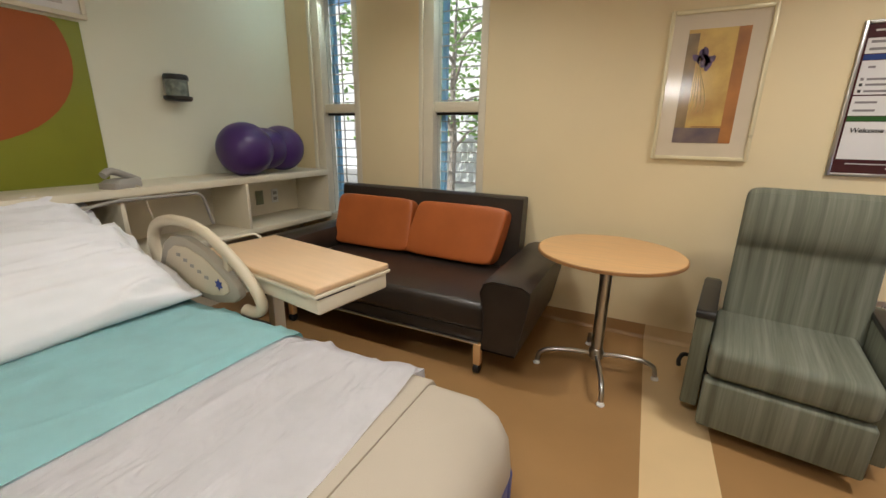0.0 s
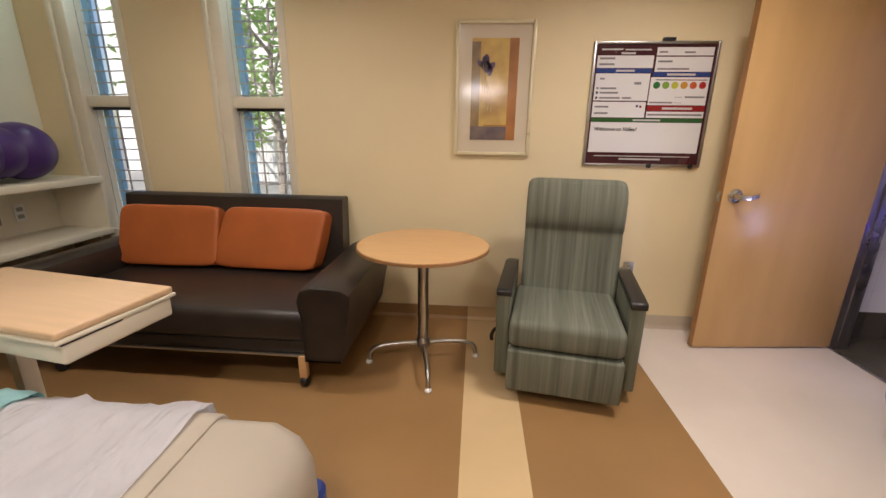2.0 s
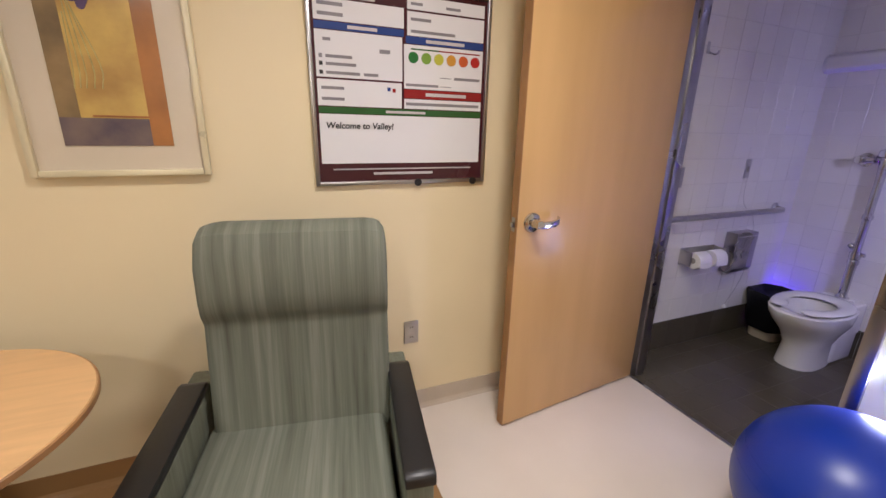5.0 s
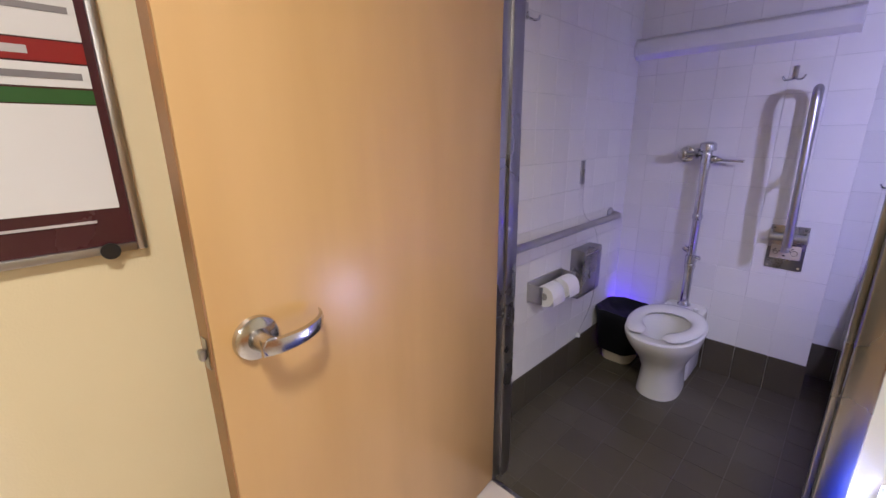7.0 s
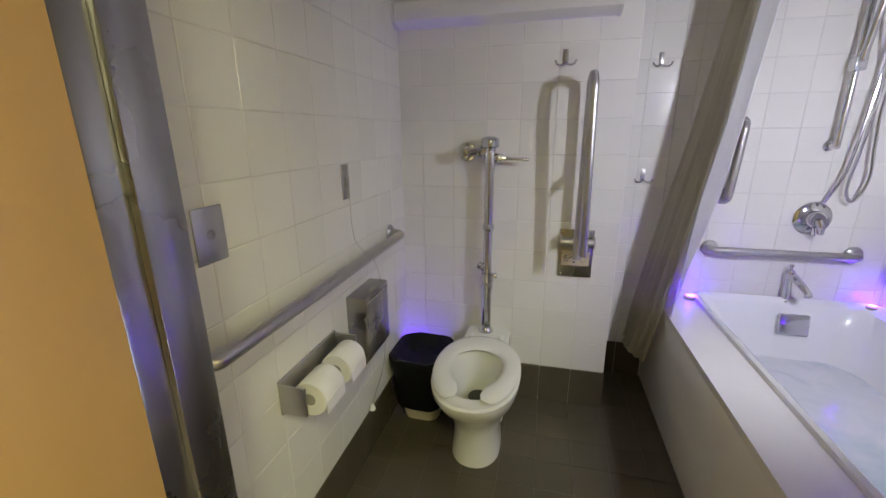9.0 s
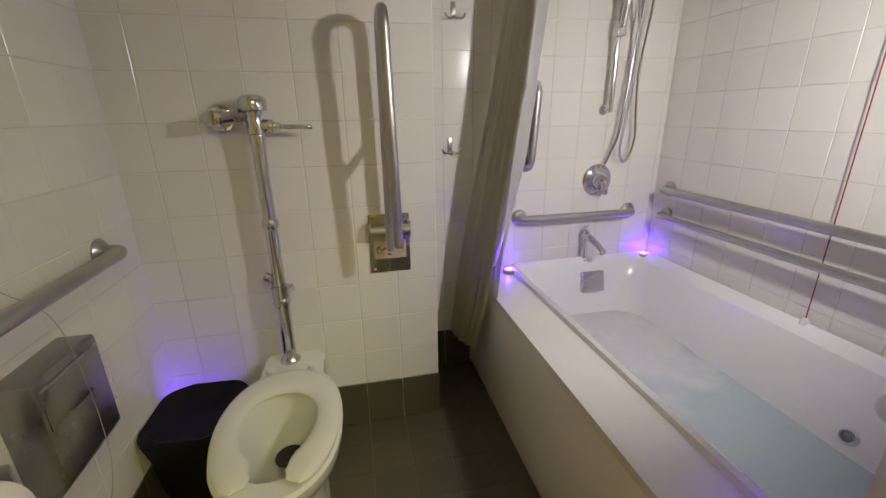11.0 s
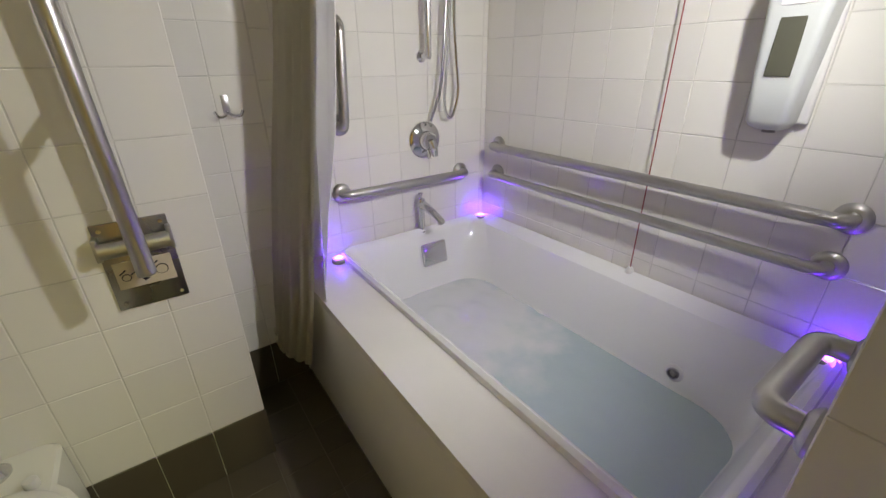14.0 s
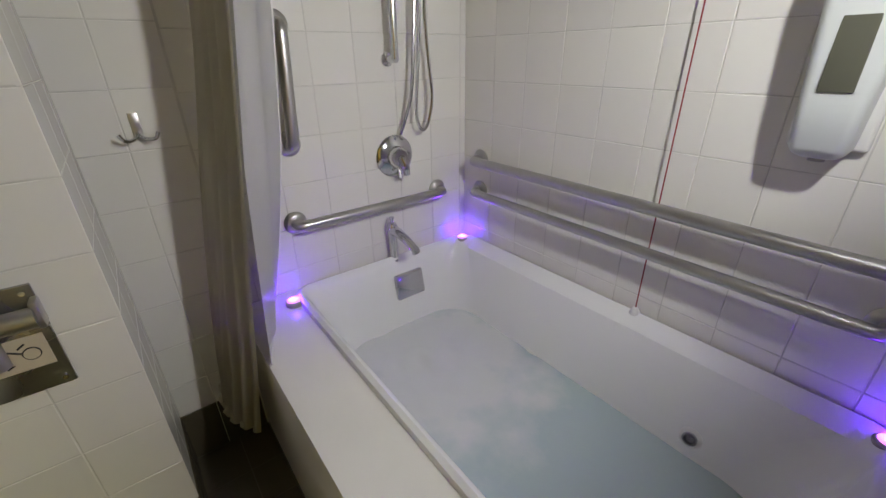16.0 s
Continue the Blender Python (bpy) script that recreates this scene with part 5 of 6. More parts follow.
# folded support rail
f = fixture("fold_rail", "folding steel support rail swung up by the toilet", "grab bar", at=(CHASE - 0.007, 2.865, 0.69))
part("plate", box(-0.008, 0, -0.075, 0.075, 0, 0.225, 0.002), M_STEELD, f, "steel wall plate")
for y in (-0.06, 0.06):
    for z in (0.015, 0.21):
        part("screw", cyl((-0.008, y, z), (-0.011, y, z), 0.005, seg=8), M_CHROME, f)
part("notice", box(-0.0095, -0.008, -0.060, 0.060, 0.055, 0.125), M_BEIGEP, f, "faded pictogram label")
for y, z, r in ((-0.034, 0.088, 0.013), (0.040, 0.084, 0.009)):
    part("mark", tube([(-0.0100, y + r * math.cos(q), z + r * math.sin(q)) for q in (2 * math.pi * k / 20 for k in range(21))], 0.0016, 6, 0.4), M_BLACK, f)
for a, b_ in (((-0.022, 0.093), (-0.004, 0.104)), ((-0.004, 0.104), (0.008, 0.094)), ((-0.018, 0.104), (-0.030, 0.112)), ((0.030, 0.090), (0.014, 0.098)), ((0.052, 0.094), (0.038, 0.104))):
    part("mark", tube([(-0.0100, *a), (-0.0100, *b_)], 0.0022, 6, 0.4), M_BLACK, f)
part("mark", loft([[(x, y, z) for y, z in ((-0.006, 0.072), (0.012, 0.076), (0.006, 0.066))] for x in (-0.0095, -0.0103)]), M_BLACK, f, "", False)
part("hinge", cyl((-0.035, -0.07, 0.17), (-0.035, 0.07, 0.17), 0.020), M_STEEL, f)
for y in (-0.078, 0.066):
    part("hinge_bracket", box(-0.04, -0.004, y, y + 0.012, 0.145, 0.20, 0.003), M_STEEL, f)
part("loop", tube(rounded_path([(-0.055, 0.0, 0.10), (-0.065, 0.0, 0.86), (-0.182, 0.0, 0.86), (-0.178, -0.015, 0.155)], 0.055, 8), 0.0165, 16), M_STEEL, f)
part("brace", cyl((-0.180, -0.006, 0.43), (-0.062, 0.0, 0.50), 0.0125, seg=14), M_STEEL, f)
part("end_cap", sphere((-0.178, -0.015, 0.155), 0.0165, 16, 10, (1, 1, 0.6)), M_STEEL, f)

# toilet and flush valve
t = fixture("toilet", "white porcelain toilet with open-front seat", "toilet", at=(4.20, 3.250, 0))


def oval(cx, cy, lx_front, lx_back, hy, z, n=32):
    out = []
    for k in range(n):
        a = 2 * math.pi * k / n
        c, s_ = math.cos(a), math.sin(a)
        lx = lx_back if c > 0 else lx_front
        out.append((cx + lx * math.copysign(abs(c) ** 0.9, c), cy + hy * math.copysign(abs(s_) ** 0.9, s_), z))
    return out


bowl = [oval(0.02, 0, 0.14, 0.26, 0.105, 0.0), oval(0.02, 0, 0.135, 0.26, 0.10, 0.05), oval(0.03, 0, 0.13, 0.26, 0.095, 0.14), oval(0.03, 0, 0.17, 0.27, 0.125, 0.22),
        oval(0.02, 0, 0.24, 0.29, 0.165, 0.30), oval(0.0, 0, 0.268, 0.30, 0.178, 0.36), oval(0.0, 0, 0.272, 0.30, 0.180, 0.385), oval(0.0, 0, 0.262, 0.28, 0.172, 0.392),
        oval(0.0, 0, 0.20, 0.15, 0.125, 0.388), oval(0.0, 0, 0.185, 0.135, 0.112, 0.36), oval(0.02, 0, 0.155, 0.11, 0.092, 0.28), oval(0.05, 0, 0.09, 0.065, 0.06, 0.215), oval(0.055, 0, 0.045, 0.04, 0.035, 0.19)]
part("bowl", loft(bowl), M_PORC, t)
part("spud_block", loft([round_rect(0.30, 0, 0.105, 0.108, 0.04, z, 5) for z in (0.20, 0.385)] + [round_rect(0.30, 0, 0.097, 0.100, 0.035, 0.393, 5)]), M_PORC, t)
part("trapway", box(0.15, 0.40, -0.10, 0.10, 0.0, 0.25, 0.03, 3), M_PORC, t)
part("drain_water", lathe([(0.0, 0.0), (0.046, 0.0), (0.044, 0.003), (0.0, 0.003)], (0.055, 0, 0.222)), M_BLACK, t, "dark water in the outlet")
seat = bmesh.new()
n = 40
rings = []
for k in range(n + 1):
    a = radians(197) + radians(326) * k / n
    c, s_ = math.cos(a), math.sin(a)
    lo = 0.285 if c < 0 else 0.245
    li = 0.170 if c < 0 else 0.115
    o, i_ = Vector((0.01 + lo * c, 0.178 * math.copysign(abs(s_) ** 0.9, s_), 0)), Vector((0.01 + li * c, 0.108 * s_, 0))
    mid, half = (o + i_) / 2, (o - i_) / 2 * (1 - 0.75 * max(0.0, 1 - min(k, n - k) / 2.0) ** 2)
    rings.append([mid + half * math.cos(b) + Vector((0, 0, 0.409 + 0.013 * math.sin(b) * (1 - 0.6 * max(0.0, 1 - min(k, n - k) / 2.0) ** 2))) for b in (2 * math.pi * q / 12 for q in range(12))])
part("seat", loft(rings), M_PORC, t, "white open-front seat")
for y in (-0.07, 0.07):
    part("hinge", cyl((0.262, y, 0.394), (0.262, y, 0.418), 0.014, bev=0.004), M_WHITEP, t)
v = fixture("flush_valve", "chrome flush valve with long exposed pipe", "flush valve", at=(4.545, 3.262, 0.394))
part("flange", lathe([(0.0, 0.0), (0.036, 0.0), (0.036, 0.006), (0.026, 0.016), (0.022, 0.030), (0.0, 0.030)]), M_CHROME, v)
part("pipe", lathe([(0.0, 0.02), (0.023, 0.02), (0.023, 0.22), (0.0205, 0.25), (0.0205, 0.82), (0.0, 0.82)]), M_CHROME, v)
part("coupling", join(lathe([(0.0, 0.225), (0.027, 0.225), (0.029, 0.24), (0.026, 0.255), (0.020, 0.262), (0.020, 0.285), (0.028, 0.29), (0.028, 0.305), (0.0, 0.31)], seg=10), cyl((0, 0, 0.285), (0, -0.045, 0.295), 0.013, bev=0.003)), M_CHROME, v)
part("ring", lathe([(0.0, 0.51), (0.023, 0.51), (0.027, 0.52), (0.027, 0.535), (0.021, 0.545), (0.0, 0.545)]), M_CHROME, v)
part("valve_body", lathe([(0.0, 0.78), (0.022, 0.78), (0.0235, 0.80), (0.022, 0.812), (0.026, 0.815), (0.026, 0.86), (0.024, 0.868), (0.026, 0.872), (0.026, 0.88), (0.0, 0.88)]), M_CHROME, v)
part("valve_cap", lathe([(0.0, 0.88), (0.034, 0.881), (0.040, 0.884), (0.041, 0.892), (0.0395, 0.916), (0.035, 0.922), (0.024, 0.928), (0.0, 0.931)], seg=40), M_CHROME, v, "broad chrome valve cap")
part("control_stop", join(cyl((0, 0.0, 0.870), (0, 0.105, 0.862), 0.018), cyl((0, 0.038, 0.867), (0, 0.054, 0.866), 0.027, seg=8, bev=0.002), cyl((0.075, 0.112, 0.860), (-0.020, 0.112, 0.860), 0.0265, bev=0.005), cyl((-0.02, 0.112, 0.860), (-0.034, 0.112, 0.860), 0.022, bev=0.004), cyl((0, 0.09, 0.863), (0, 0.10, 0.862), 0.026, seg=8)), M_CHROME, v)
part("wall_flange", lathe([(0.0, 0.0), (0.042, 0.0), (0.040, 0.006), (0.03, 0.010), (0.0, 0.010)], (0.062, 0.112, 0.860), 28, pose(0, 0, 0, 0, -90)), M_CHROME, v)
part("handle", join(cyl((0, -0.018, 0.838), (0, -0.052, 0.836), 0.021, bev=0.004), cyl((0, -0.052, 0.836), (0, -0.072, 0.835), 0.014, 0.011), cyl((0, -0.07, 0.835), (-0.004, -0.168, 0.832), 0.0075, 0.0068, bev=0.002)), M_CHROME, v)
part("collar", join(cyl((0, 0, 0.262), (0, 0.0, 0.30), 0.030, seg=10), cyl((0, 0, 0.30), (0, 0.03, 0.335), 0.012), cyl((0, 0.02, 0.33), (0, 0.045, 0.345), 0.016, bev=0.003)), M_CHROME, v)

# wall things near the toilet
d = fixture("napkin_disposal", "brushed steel disposal box on the tiled wall", "disposal box", at=(4.055, 3.692, 0.50))
prof = [(0.0, 0.275), (-0.074, 0.275), (-0.078, 0.268), (-0.078, 0.03), (-0.058, 0.0), (0.0, 0.0)]
sh = loft([[(x, y, z) for y, z in prof] for x in (-0.105, 0.105)])
bmesh.ops.bevel(sh, geom=sh.edges[:], offset=0.005, segments=2, profile=0.5, affect="EDGES")
part("shell", sh, M_STEELD, d)
part("lid", box(-0.095, 0.095, -0.0795, -0.078, 0.16, 0.25, 0.0005), M_STEELD, d)
part("lid_hinge", cyl((-0.095, -0.08, 0.252), (0.095, -0.08, 0.252), 0.003, seg=10), M_STEEL, d)
h = fixture("toilet_roll_holder", "steel twin holder with two white toilet rolls", "roll holder", at=(3.695, 3.692, 0.572))
part("back_plate", box(-0.155, 0.155, -0.010, 0, 0.02, 0.125, 0.002), M_STEEL, h)
for x in (-0.155, 0.152):
    part("cheek", box(x - 0.004, x + 0.004, -0.085, -0.004, 0.03, 0.118, 0.003), M_STEEL, h)
for x in (-0.074, 0.074):
    r = part("roll", lathe([(0.018, -0.052), (0.050, -0.052), (0.052, -0.048), (0.052, 0.048), (0.050, 0.052), (0.018, 0.052)], (x, -0.075, 0.062), 28, pose(0, 0, 0, 0, 90)), M_PAPER, h, "white paper roll")
    part("core", lathe([(0.0, -0.0522), (0.018, -0.0522), (0.018, 0.0522), (0.0, 0.0522)], (x, -0.075, 0.062), 20, pose(0, 0, 0, 0, 90)), M_GREYP, r)
    part("loose_sheet", box(x - 0.05, x + 0.05, -0.1285, -0.1268, 0.025, 0.062), M_PAPER, r)
b = fixture("waste_bin", "beige waste bin with a black liner folded over", "bin", at=(4.405, 3.545, 0))
part("body", loft([round_rect(0, 0, hx, hy, 0.05, z, 5) for hx, hy, z in ((0.09, 0.085, 0.0), (0.093, 0.088, 0.01), (0.102, 0.097, 0.13))], True, True), M_BEIGEP, b)
lin = []
for z, k in ((0.085, 1.08), (0.15, 1.13), (0.25, 1.12), (0.33, 1.17), (0.375, 1.20), (0.392, 1.14), (0.385, 1.02), (0.36, 0.90), (0.345, 0.70), (0.34, 0.35)):
    base = 0.098 + 0.018 * z / 0.38
    lin.append([(x * (1 + 0.05 * noise.noise(Vector((x * 18, y * 18, z * 9)))), y * (1 + 0.05 * noise.noise(Vector((x * 18, y * 18, z * 9 + 5)))), z * 0.87 + 0.018 * noise.noise(Vector((x * 14, y * 14, 2)))) for x, y, _ in round_rect(0, 0, base * k + 0.012, base * k + 0.008, min(0.085, base * k), 0, 8)])
part("liner", loft(lin, False, True), M_BAG, b, "black plastic liner")
n_ = fixture("nurse_call", "wall call plate with a hanging white cord", "call switch", at=(4.01, 3.692, 1.12))
part("plate", box(-0.025, 0.025, -0.006, 0, 0, 0.12, 0.002), M_STEEL, n_)
part("switch", box(-0.008, 0.008, -0.014, -0.006, 0.04, 0.075, 0.003), M_GREYP, n_)
part("cord", tube(smooth_path([(0, -0.014, 0.045), (0.012, -0.018, -0.15), (0.035, -0.092, -0.27), (0.05, -0.094, -0.62), (0.06, -0.02, -0.88)], 6), 0.0009, 6), M_GREYP, n_)
part("bell", lathe([(0.0, 0.0), (0.013, 0.003), (0.013, 0.012), (0.006, 0.026), (0.0, 0.028)], (0.06, -0.02, -0.905)), M_WHITEP, n_, "white pull bell")
sw = fixture("switch_plate", "steel blank switch plate by the doorway", "wall plate", at=(3.40, 3.692, 1.08))
part("plate", box(-0.04, 0.04, -0.006, 0, 0, 0.118, 0.002), M_STEEL, sw)
part("keyhole", cyl((0, -0.006, 0.06), (0, -0.008, 0.06), 0.010), M_CHROME, sw)


def robe_hook(at, rz, label):
    k = thing("robe_hook", at, rz, label=label, category="hook", group="robe hooks")
    part("plate", box(-0.011, 0.011, -0.004, 0, -0.01, 0.05, 0.002), M_STEEL, k)
    for sg in (-1, 1):
        part("prong", tube(smooth_path([(0, -0.003, 0.0), (sg * 0.012, -0.022, -0.012), (sg * 0.032, -0.034, -0.012), (sg * 0.042, -0.036, 0.004)], 5), 0.0045, 8), M_CHROME, k)


robe_hook((CHASE - 0.007, 2.968, 1.615), -90, "small double robe hook on white tile")
robe_hook((BATH_E - 0.007, 2.548, 1.110), -90, "small double robe hook on white tile")
robe_hook((BATH_E - 0.007, 2.53, 1.640), -90, "small double robe hook on white tile")
robe_hook((3.45, 3.693, 1.81), 0, "small double robe hook on white tile")

wl = fixture("wall_light", "unlit white bar light above the toilet", "wall light", at=(CHASE - 0.007, 3.235, 1.775))
prof = [(0.0, 0.0), (-0.05, 0.0), (-0.082, 0.018), (-0.09, 0.05), (-0.082, 0.085), (-0.05, 0.105), (0.0, 0.105)]
part("diffuser", loft([[(x, y, z) for x, z in prof] for y in (-0.455, 0.44)]), M_WHITEP, wl)
for y in (-0.46, 0.442):
    part("end_cap", loft([[(x * 1.04, yy, 0.0525 + (z - 0.0525) * 1.06) for x, z in prof] for yy in (y, y + 0.012)]), M_WHITEP, wl)

# things on the tub wall
sd = fixture("soap_dispenser", "pale grey wall soap dispenser with a dark window", "soap dispenser", at=(3.815, BATH_S + 0.008, 1.085))
rings = []
for z, hx, dep in ((0.0, 0.030, 0.070), (0.008, 0.040, 0.086), (0.022, 0.046, 0.096), (0.10, 0.050, 0.105), (0.25, 0.060, 0.105), (0.31, 0.066, 0.10), (0.345, 0.062, 0.085), (0.355, 0.050, 0.06)):
    rings.append([(x, y + dep / 2, z) for x, y, _ in round_rect(0, 0, hx, dep / 2, 0.018, 0, 5)])
part("shell", loft(rings), mat("dispenser_grey", (0.56, 0.58, 0.56), 0.35, var=0.03), sd)
part("window", turned(box(-0.026, 0.026, -0.003, 0.003, -0.062, 0.062, 0.0025), pose(0, 0.1045, 0.185, 2)), mat("smoky_window", (0.10, 0.10, 0.075), 0.12, var=0.05), sd, "smoky contents window")
part("logo_bar", box(-0.032, 0.032, 0.098, 0.106, 0.270, 0.284), M_WHITEP, sd, "pale logo bar")
part("back_plate", box(-0.066, 0.066, 0.0, 0.022, 0.012, 0.35, 0.008, 3), M_WHITEP, sd, "white back plate")
part("nozzle", cyl((0, 0.045, -0.008), (0, 0.045, 0.004), 0.014), M_GREYP, sd)
rc = fixture("pull_cord", "red emergency cord hanging down the tiled wall", "cord", at=(4.105, BATH_S + 0.03, 0.53))
part("cord", tube([(0, 0, 0.02), (0.001, 0, 0.9), (0.0, 0, 1.86)], 0.002, 6), M_RED, rc, "thin red cord")
part("bell", lathe([(0.0, 0.0), (0.016, 0.004), (0.017, 0.016), (0.008, 0.034), (0.0, 0.036)]), M_WHITEP, rc, "white pull bell")

# curtain gathered beside the tub
c = fixture("shower_curtain", "beige cloth shower curtain gathered at one end", "curtain", at=(4.6, 2.50, 0.20))
rows = []
nz_, nu = 40, 110
bm = bmesh.new()


def mix(keys, z):
    for (z0, p0), (z1, p1) in zip(keys, keys[1:]):
        if z <= z1:
            k = max(0.0, (z - z0) / (z1 - z0))
            return Vector(p0).lerp(Vector(p1), k)
    return Vector(keys[-1][1])


# the cloth hangs from a rail above the tub and falls outside its edge
EDGE = ((0.20, (4.685, 2.497)), (0.50, (4.640, 2.458)), (1.00, (4.600, 2.395)), (1.38, (4.600, 2.342)), (2.2, (4.600, 2.26)))
BEND = ((0.20, (4.77, 2.585)), (0.50, (4.75, 2.530)), (1.00, (4.73, 2.440)), (1.38, (4.73, 2.370)), (2.2, (4.73, 2.27)))
BACK = ((0.15, (4.925, 2.555)), (0.46, (4.925, 2.519)), (1.00, (4.925, 2.430)), (1.285, (4.925, 2.372)), (2.2, (4.925, 2.22)))
for i in range(nz_ + 1):
    z = 0.20 + 1.92 * i / nz_
    e, md, a = mix(EDGE, z), mix(BEND, z), mix(BACK, z)
    row = []
    for j in range(nu + 1):
        u = j / nu
        p = (1 - u) ** 2 * e + 2 * u * (1 - u) * md + u * u * a
        d = (2 * (1 - u) * (md - e) + 2 * u * (a - md)).normalized()
        nrm = Vector((-d.y, d.x))
        w = 0.010 * math.sin(u * 2 * math.pi * 5.5 + 0.6 * math.sin(z * 1.5)) * (0.8 + 0.5 * noise.noise(Vector((u * 5, z * 0.8, 3)))) + 0.005 * noise.noise(Vector((u * 14, z * 2, 8)))
        p = p + nrm * (w + 0.004)
        row.append(bm.verts.new((p.x - 4.6, p.y - 2.50, z - 0.20 + (0.05 + 0.025 * noise.noise(Vector((u * 4, 0, 1))) + 0.04 * u if i == 0 else 0))))
    rows.append(row)
for i in range(nz_):
    for j in range(nu):
        bm.faces.new((rows[i][j], rows[i][j + 1], rows[i + 1][j + 1], rows[i + 1][j]))
bmesh.ops.solidify(bm, geom=bm.faces[:], thickness=0.002)
part("cloth", bm, M_CURTAIN, c)
ln = fixture("shower_liner", "white vinyl shower liner hanging to the tub deck", "curtain", at=(4.77, 2.38, 0.532))
LOW = ((0.532, (4.588, 2.436)), (1.05, (4.604, 2.388)), (1.38, (4.608, 2.340)), (2.2, (4.608, 2.26)))
FAR = ((0.532, (4.935, 2.316)), (0.78, (4.900, 2.268)), (1.05, (4.855, 2.230)), (1.38, (4.850, 2.192)), (2.2, (4.850, 2.10)))
bm = bmesh.new()
rows = []
for i in range(31):
    z = 0.532 + 1.588 * i / 30
    p0, p1 = mix(LOW, z), mix(FAR, z)
    d = (p1 - p0).normalized()
    nrm = Vector((-d.y, d.x))
    rows.append([])
    for j in range(31):
        u = j / 30
        p = p0.lerp(p1, u) + nrm * (0.010 * math.sin(u * 9 + z) * u * (1 - u) * 3 + 0.004 * noise.noise(Vector((u * 4, z * 1.5, 2))))
        rows[-1].append(bm.verts.new((p.x - 4.77, p.y - 2.38, z - 0.532)))
for i in range(30):
    for j in range(30):
        bm.faces.new((rows[i][j], rows[i][j + 1], rows[i + 1][j + 1], rows[i + 1][j]))
bmesh.ops.solidify(bm, geom=bm.faces[:], thickness=0.0015)
part("sheet", bm, M_LINER, ln)
for u, name in ((0, "hem"), (30, "edge_hem")):
    line = [(mix(LOW, 0.534).lerp(mix(FAR, 0.534), k / 12) - Vector((4.77, 2.38))).to_3d() + Vector((0, 0, 0.006)) for k in range(13)] if u == 0 else [(mix(FAR, z) - Vector((4.77, 2.38))).to_3d() + Vector((0, 0, z - 0.532)) for z in (0.536, 0.78, 1.05, 1.38, 2.1)]
    part(name, tube(line, 0.004, 6), M_LINER, ln)
cr = fixture("curtain_rail", "steel curtain rail over the tub edge", "curtain rail", at=(4.1, 2.27, 2.13))
part("rod", cyl((-0.64, 0, 0), (0.853, 0, 0), 0.012), M_STEEL, cr)
# unseen fixture added around the bathroom's overhead fill lamp
dl = fixture("fill_downlight", "round ceiling light, unseen, added as faint bathroom fill", "ceiling light", at=(3.95, 2.9, BATHZ - 0.02))
part("trim", lathe([(0.085, 0.0), (0.115, 0.0), (0.118, 0.012), (0.085, 0.019)], seg=36), M_WHITEP, dl)
part("lens", lathe([(0.0, 0.010), (0.084, 0.010), (0.084, 0.014), (0.0, 0.014)], seg=36), M_DOWN, dl, "glowing lens")
for y, z in ((1.97, 1.60),):
    tl = fixture("tub_light", "small lit wall light at the foot of the tub", "wall light", at=(3.462, y, z))
    part("back_plate", box(0, 0.012, -0.05, 0.05, -0.10, 0.10, 0.004), M_STEEL, tl)
    part("lens", box(0.012, 0.05, -0.04, 0.04, -0.08, 0.08, 0.015, 3), M_DOWN, tl, "glowing lens")
    # unseen plate added to block the lamp's steep light onto the tub foot
    part("light_shield", box(0.006, 0.099, -0.07, 0.07, -0.096, -0.089, 0.002), M_STEEL, tl, "added steel plate that shades the tub foot")

# low night light on the bedroom side of the partition
nl = fixture("night_light", "small lit wall night light beside the doorway", "wall light", at=(EAST, 2.50, 0.62))
part("plate", box(-0.008, -0.001, -0.035, 0.035, -0.055, 0.055, 0.002), M_WHITEP, nl)
part("lens", box(-0.019, -0.008, -0.026, 0.026, -0.035, 0.035, 0.004), M_NIGHT, nl, "glowing bluish lens")

# ---- tiles ----
TILE_CACHE = {}


def tile_mesh(w, h, d, bev, material):
    key = (round(w, 3), round(h, 3), d, material.name)
    if key not in TILE_CACHE:
        bm = bmesh.new()
        lo = [bm.verts.new(p) for p in ((-w / 2, -h / 2, 0), (w / 2, -h / 2, 0), (w / 2, h / 2, 0), (-w / 2, h / 2, 0))]
        mi = [bm.verts.new((v.co.x, v.co.y, d - bev)) for v in lo]
        hi = [bm.verts.new((v.co.x - math.copysign(bev * 1.2, v.co.x), v.co.y - math.copysign(bev * 1.2, v.co.y), d)) for v in lo]
        for a, b in ((lo, mi), (mi, hi)):
            for k in range(4):
                bm.faces.new((a[k], a[(k + 1) % 4], b[(k + 1) % 4], b[k]))
        bm.faces.new(hi)
        me = bpy.data.meshes.new("tile")
        bm.to_mesh(me)
        bm.free()
        me.materials.append(material)
        TILE_CACHE[key] = me
    return TILE_CACHE[key]


def lay(parent, m, us, vs, material, joint=0.0022, d=0.007, bev=0.0012, wobble=0.0):
    """Tiles between the joint lines us and vs of a plane; m takes (u, v, out) to the world."""
    inv = parent.matrix_world.inverted()
    for u0, u1 in zip(us, us[1:]):
        for v0, v1 in zip(vs, vs[1:]):
            if u1 - u0 < 0.012 or v1 - v0 < 0.012:
                continue
            ob = new("tile", tile_mesh(u1 - u0 - joint, v1 - v0 - joint, d, bev, material))
            tilt = pose(0, 0, 0, random.uniform(-1, 1) * wobble, random.uniform(-1, 1) * wobble, 0)
            ob.parent = parent
            ob.matrix_basis = inv @ m @ Matrix.Translation(((u0 + u1) / 2, (v0 + v1) / 2, 0)) @ tilt


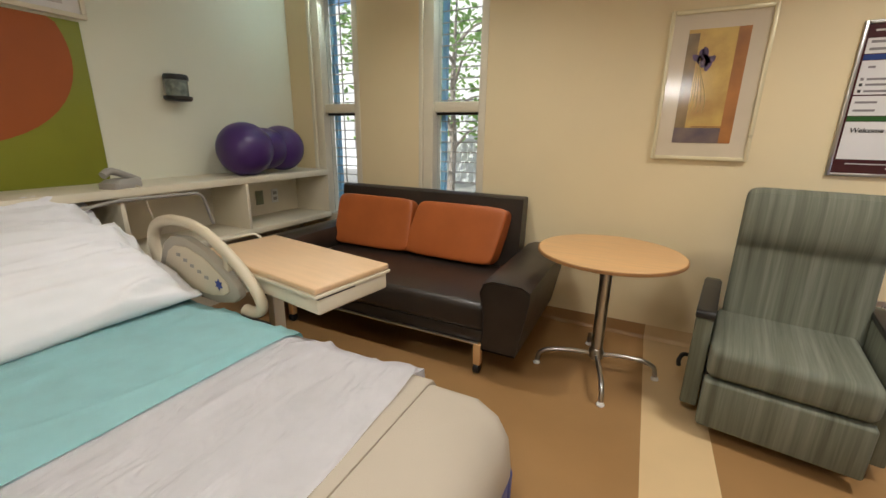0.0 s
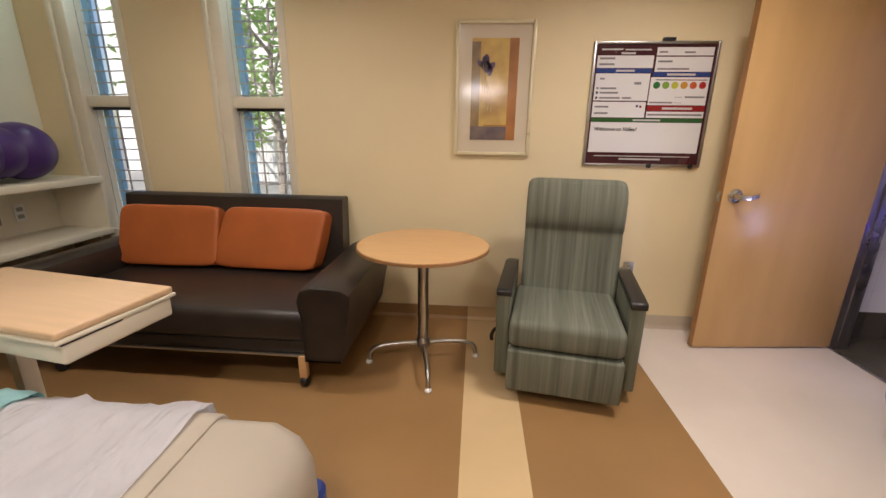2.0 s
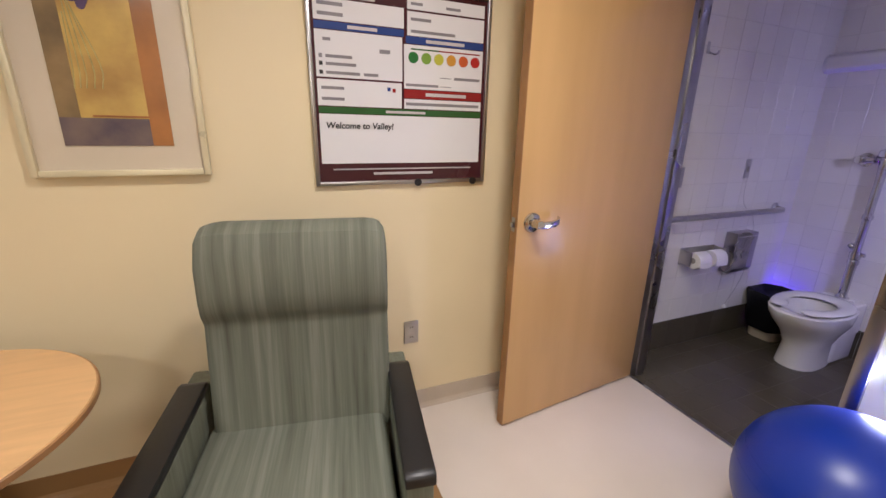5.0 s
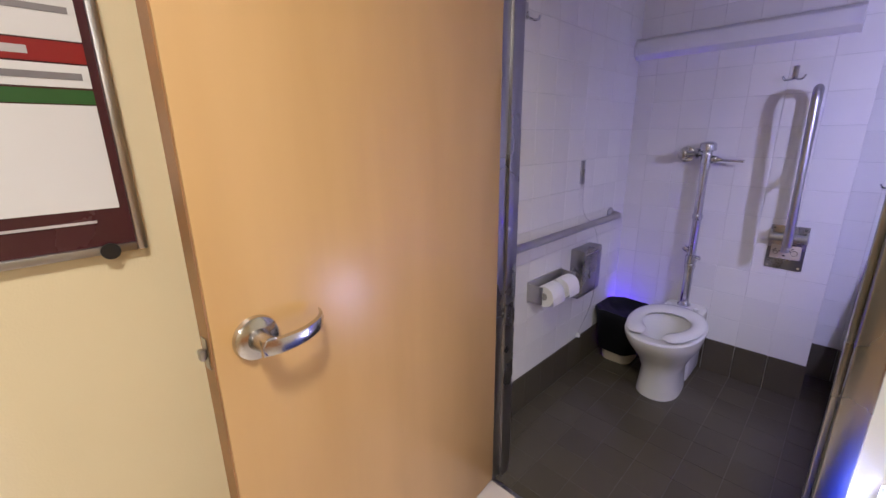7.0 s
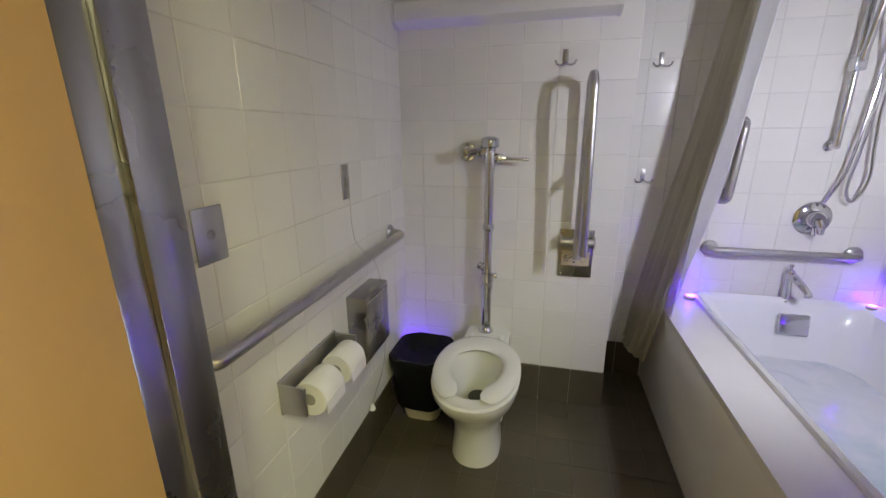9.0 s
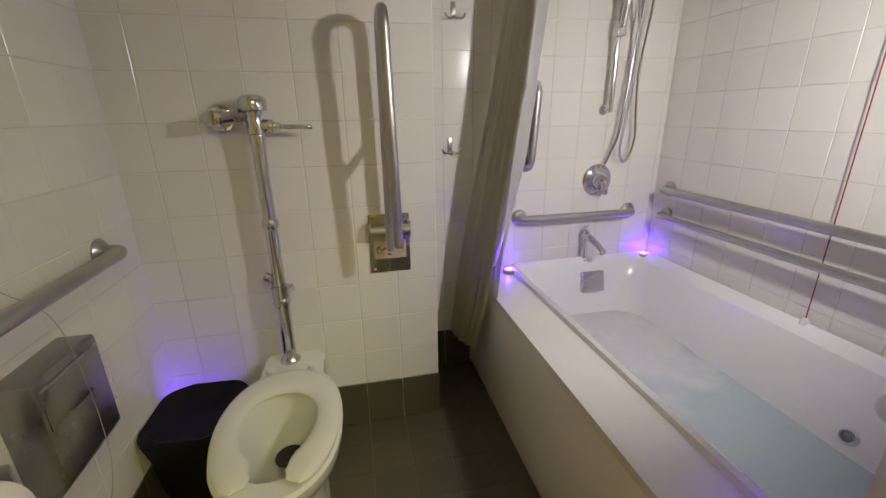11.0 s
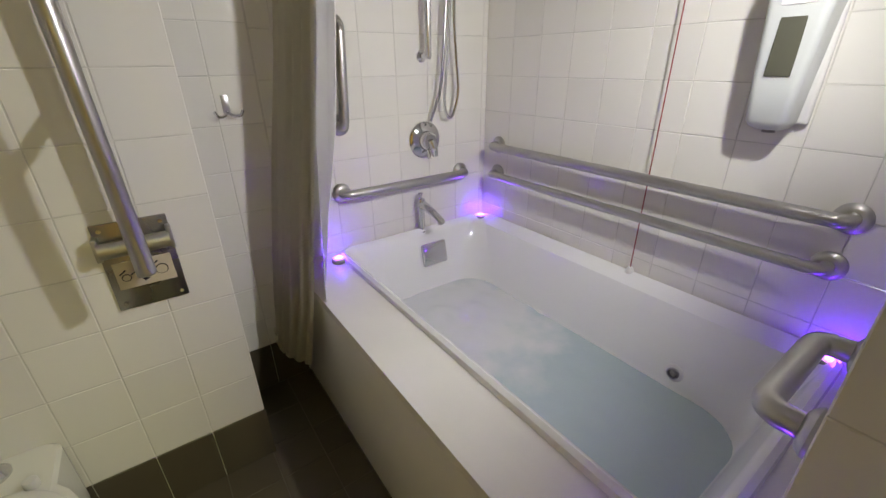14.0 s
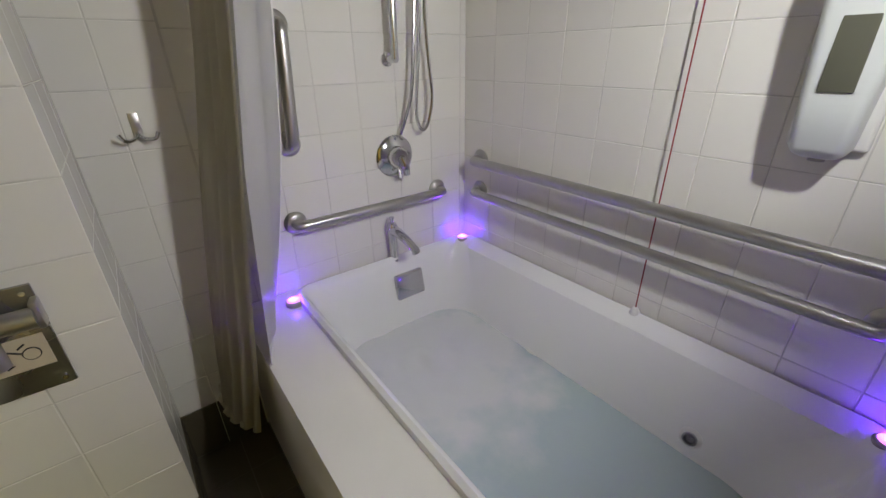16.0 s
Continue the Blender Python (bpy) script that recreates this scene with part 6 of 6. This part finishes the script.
def lines(a, b, through_, step):
    k = math.ceil((a - through_) / step + 1e-6)
    out = [a]
    while through_ + k * step < b - 0.02:
        if through_ + k * step > a + 0.02:
            out.append(through_ + k * step)
        k += 1
    return [*out, b]


def plane(origin, u, v):
    u, v = Vector(u), Vector(v)
    w = u.cross(v)
    return Matrix(((u.x, v.x, w.x, origin[0]), (u.y, v.y, w.y, origin[1]), (u.z, v.z, w.z, origin[2]), (0, 0, 0, 1)))


bpy.context.view_layer.update()
Z = (0, 0, 1)
W = {o.name: o for o in scene.objects}
VS = lines(0.20, BATHZ, 0.20, P)
# wall behind the toilet, and its end
lay(W["wall_bath_chase"], plane((CHASE, 0, 0), (0, -1, 0), Z), [-q for q in lines(2.6862, NORTH - 0.004, 2.992, P)][::-1], VS, M_TILE, wobble=0.12)
lay(W["wall_bath_chase"], plane((0, 2.695, 0), (1, 0, 0), Z), lines(CHASE - 0.0082, BATH_E, CHASE, P), VS, M_TILE, wobble=0.1)
# east wall: recess and tub head
lay(W["wall_bath_east"], plane((BATH_E, 0, 0), (0, -1, 0), Z), [-q for q in lines(2.442, 2.688, 2.578, P)][::-1], lines(0.20, BATHZ, 1.215, P), M_TILE, wobble=0.12)
lay(W["wall_bath_east"], plane((BATH_E, 0, 0), (0, -1, 0), Z), [-q for q in lines(BATH_S, 2.438, 1.920, P)][::-1], lines(0.53, BATHZ, 1.200, P), M_TILE, wobble=0.12)
# tub wall and the block at its foot
lay(W["wall_bath_south"], plane((0, BATH_S, 0), (-1, 0, 0), Z), [-q for q in lines(3.462, BATH_E - 0.007, 4.045, P)][::-1], lines(0.53, BATHZ, 1.190, P), M_TILE, wobble=0.12)
lay(W["wall_bath_west"], plane((3.453, 0, 0), (0, 1, 0), Z), lines(BATH_S + 0.008, 2.253, 1.9, P), lines(0.53, BATHZ, 1.190, P), M_TILE, wobble=0.1)
lay(W["wall_bath_west"], plane((0, 2.253, 0), (-1, 0, 0), Z), [-q for q in lines(3.182, 3.46, 3.46, P)][::-1], lines(0.53, BATHZ, 1.190, P), M_TILE, wobble=0.1)
# north wall of the bathroom
liner = top("wall_bath_north", box(3.182, CHASE, 3.6922, 3.6995, 0.0, BATHZ), M_GROUT, "white tiled wall beside the toilet", "wall", kind="structure", smooth=False)
bpy.context.view_layer.update()
lay(liner, plane((0, 3.695, 0), (1, 0, 0), Z), lines(3.195, CHASE - 0.008, 3.55, P), VS, M_TILE, d=0.004, wobble=0.08)
# dark base tiles
lay(W["wall_bath_chase"], plane((CHASE, 0, 0), (0, -1, 0), Z), [-q for q in lines(2.6825, NORTH - 0.012, 2.992, P)][::-1], [0.0, 0.199], M_FTILE, d=0.010)
lay(W["wall_bath_east"], plane((BATH_E, 0, 0), (0, -1, 0), Z), [-q for q in lines(2.442, 2.69, 2.578, P)][::-1], [0.0, 0.199], M_FTILE, d=0.010)
lay(W["wall_bath_chase"], plane((0, 2.695, 0), (1, 0, 0), Z), lines(CHASE - 0.0118, BATH_E - 0.01, CHASE, P), [0.0, 0.199], M_FTILE, d=0.010)
lay(liner, plane((0, 3.695, 0), (1, 0, 0), Z), lines(3.195, CHASE - 0.01, 3.55, P), [0.0, 0.199], M_FTILE, d=0.008)
# dark floor tiles
lay(W["floor_bath"], plane((0, 0, -0.006), (1, 0, 0), (0, 1, 0)), lines(3.087, BATH_E - 0.01, 4.634, P), lines(2.44, NORTH - 0.012, 2.992, P), M_FTILE, 0.003, 0.006, 0.0003, 0.0)
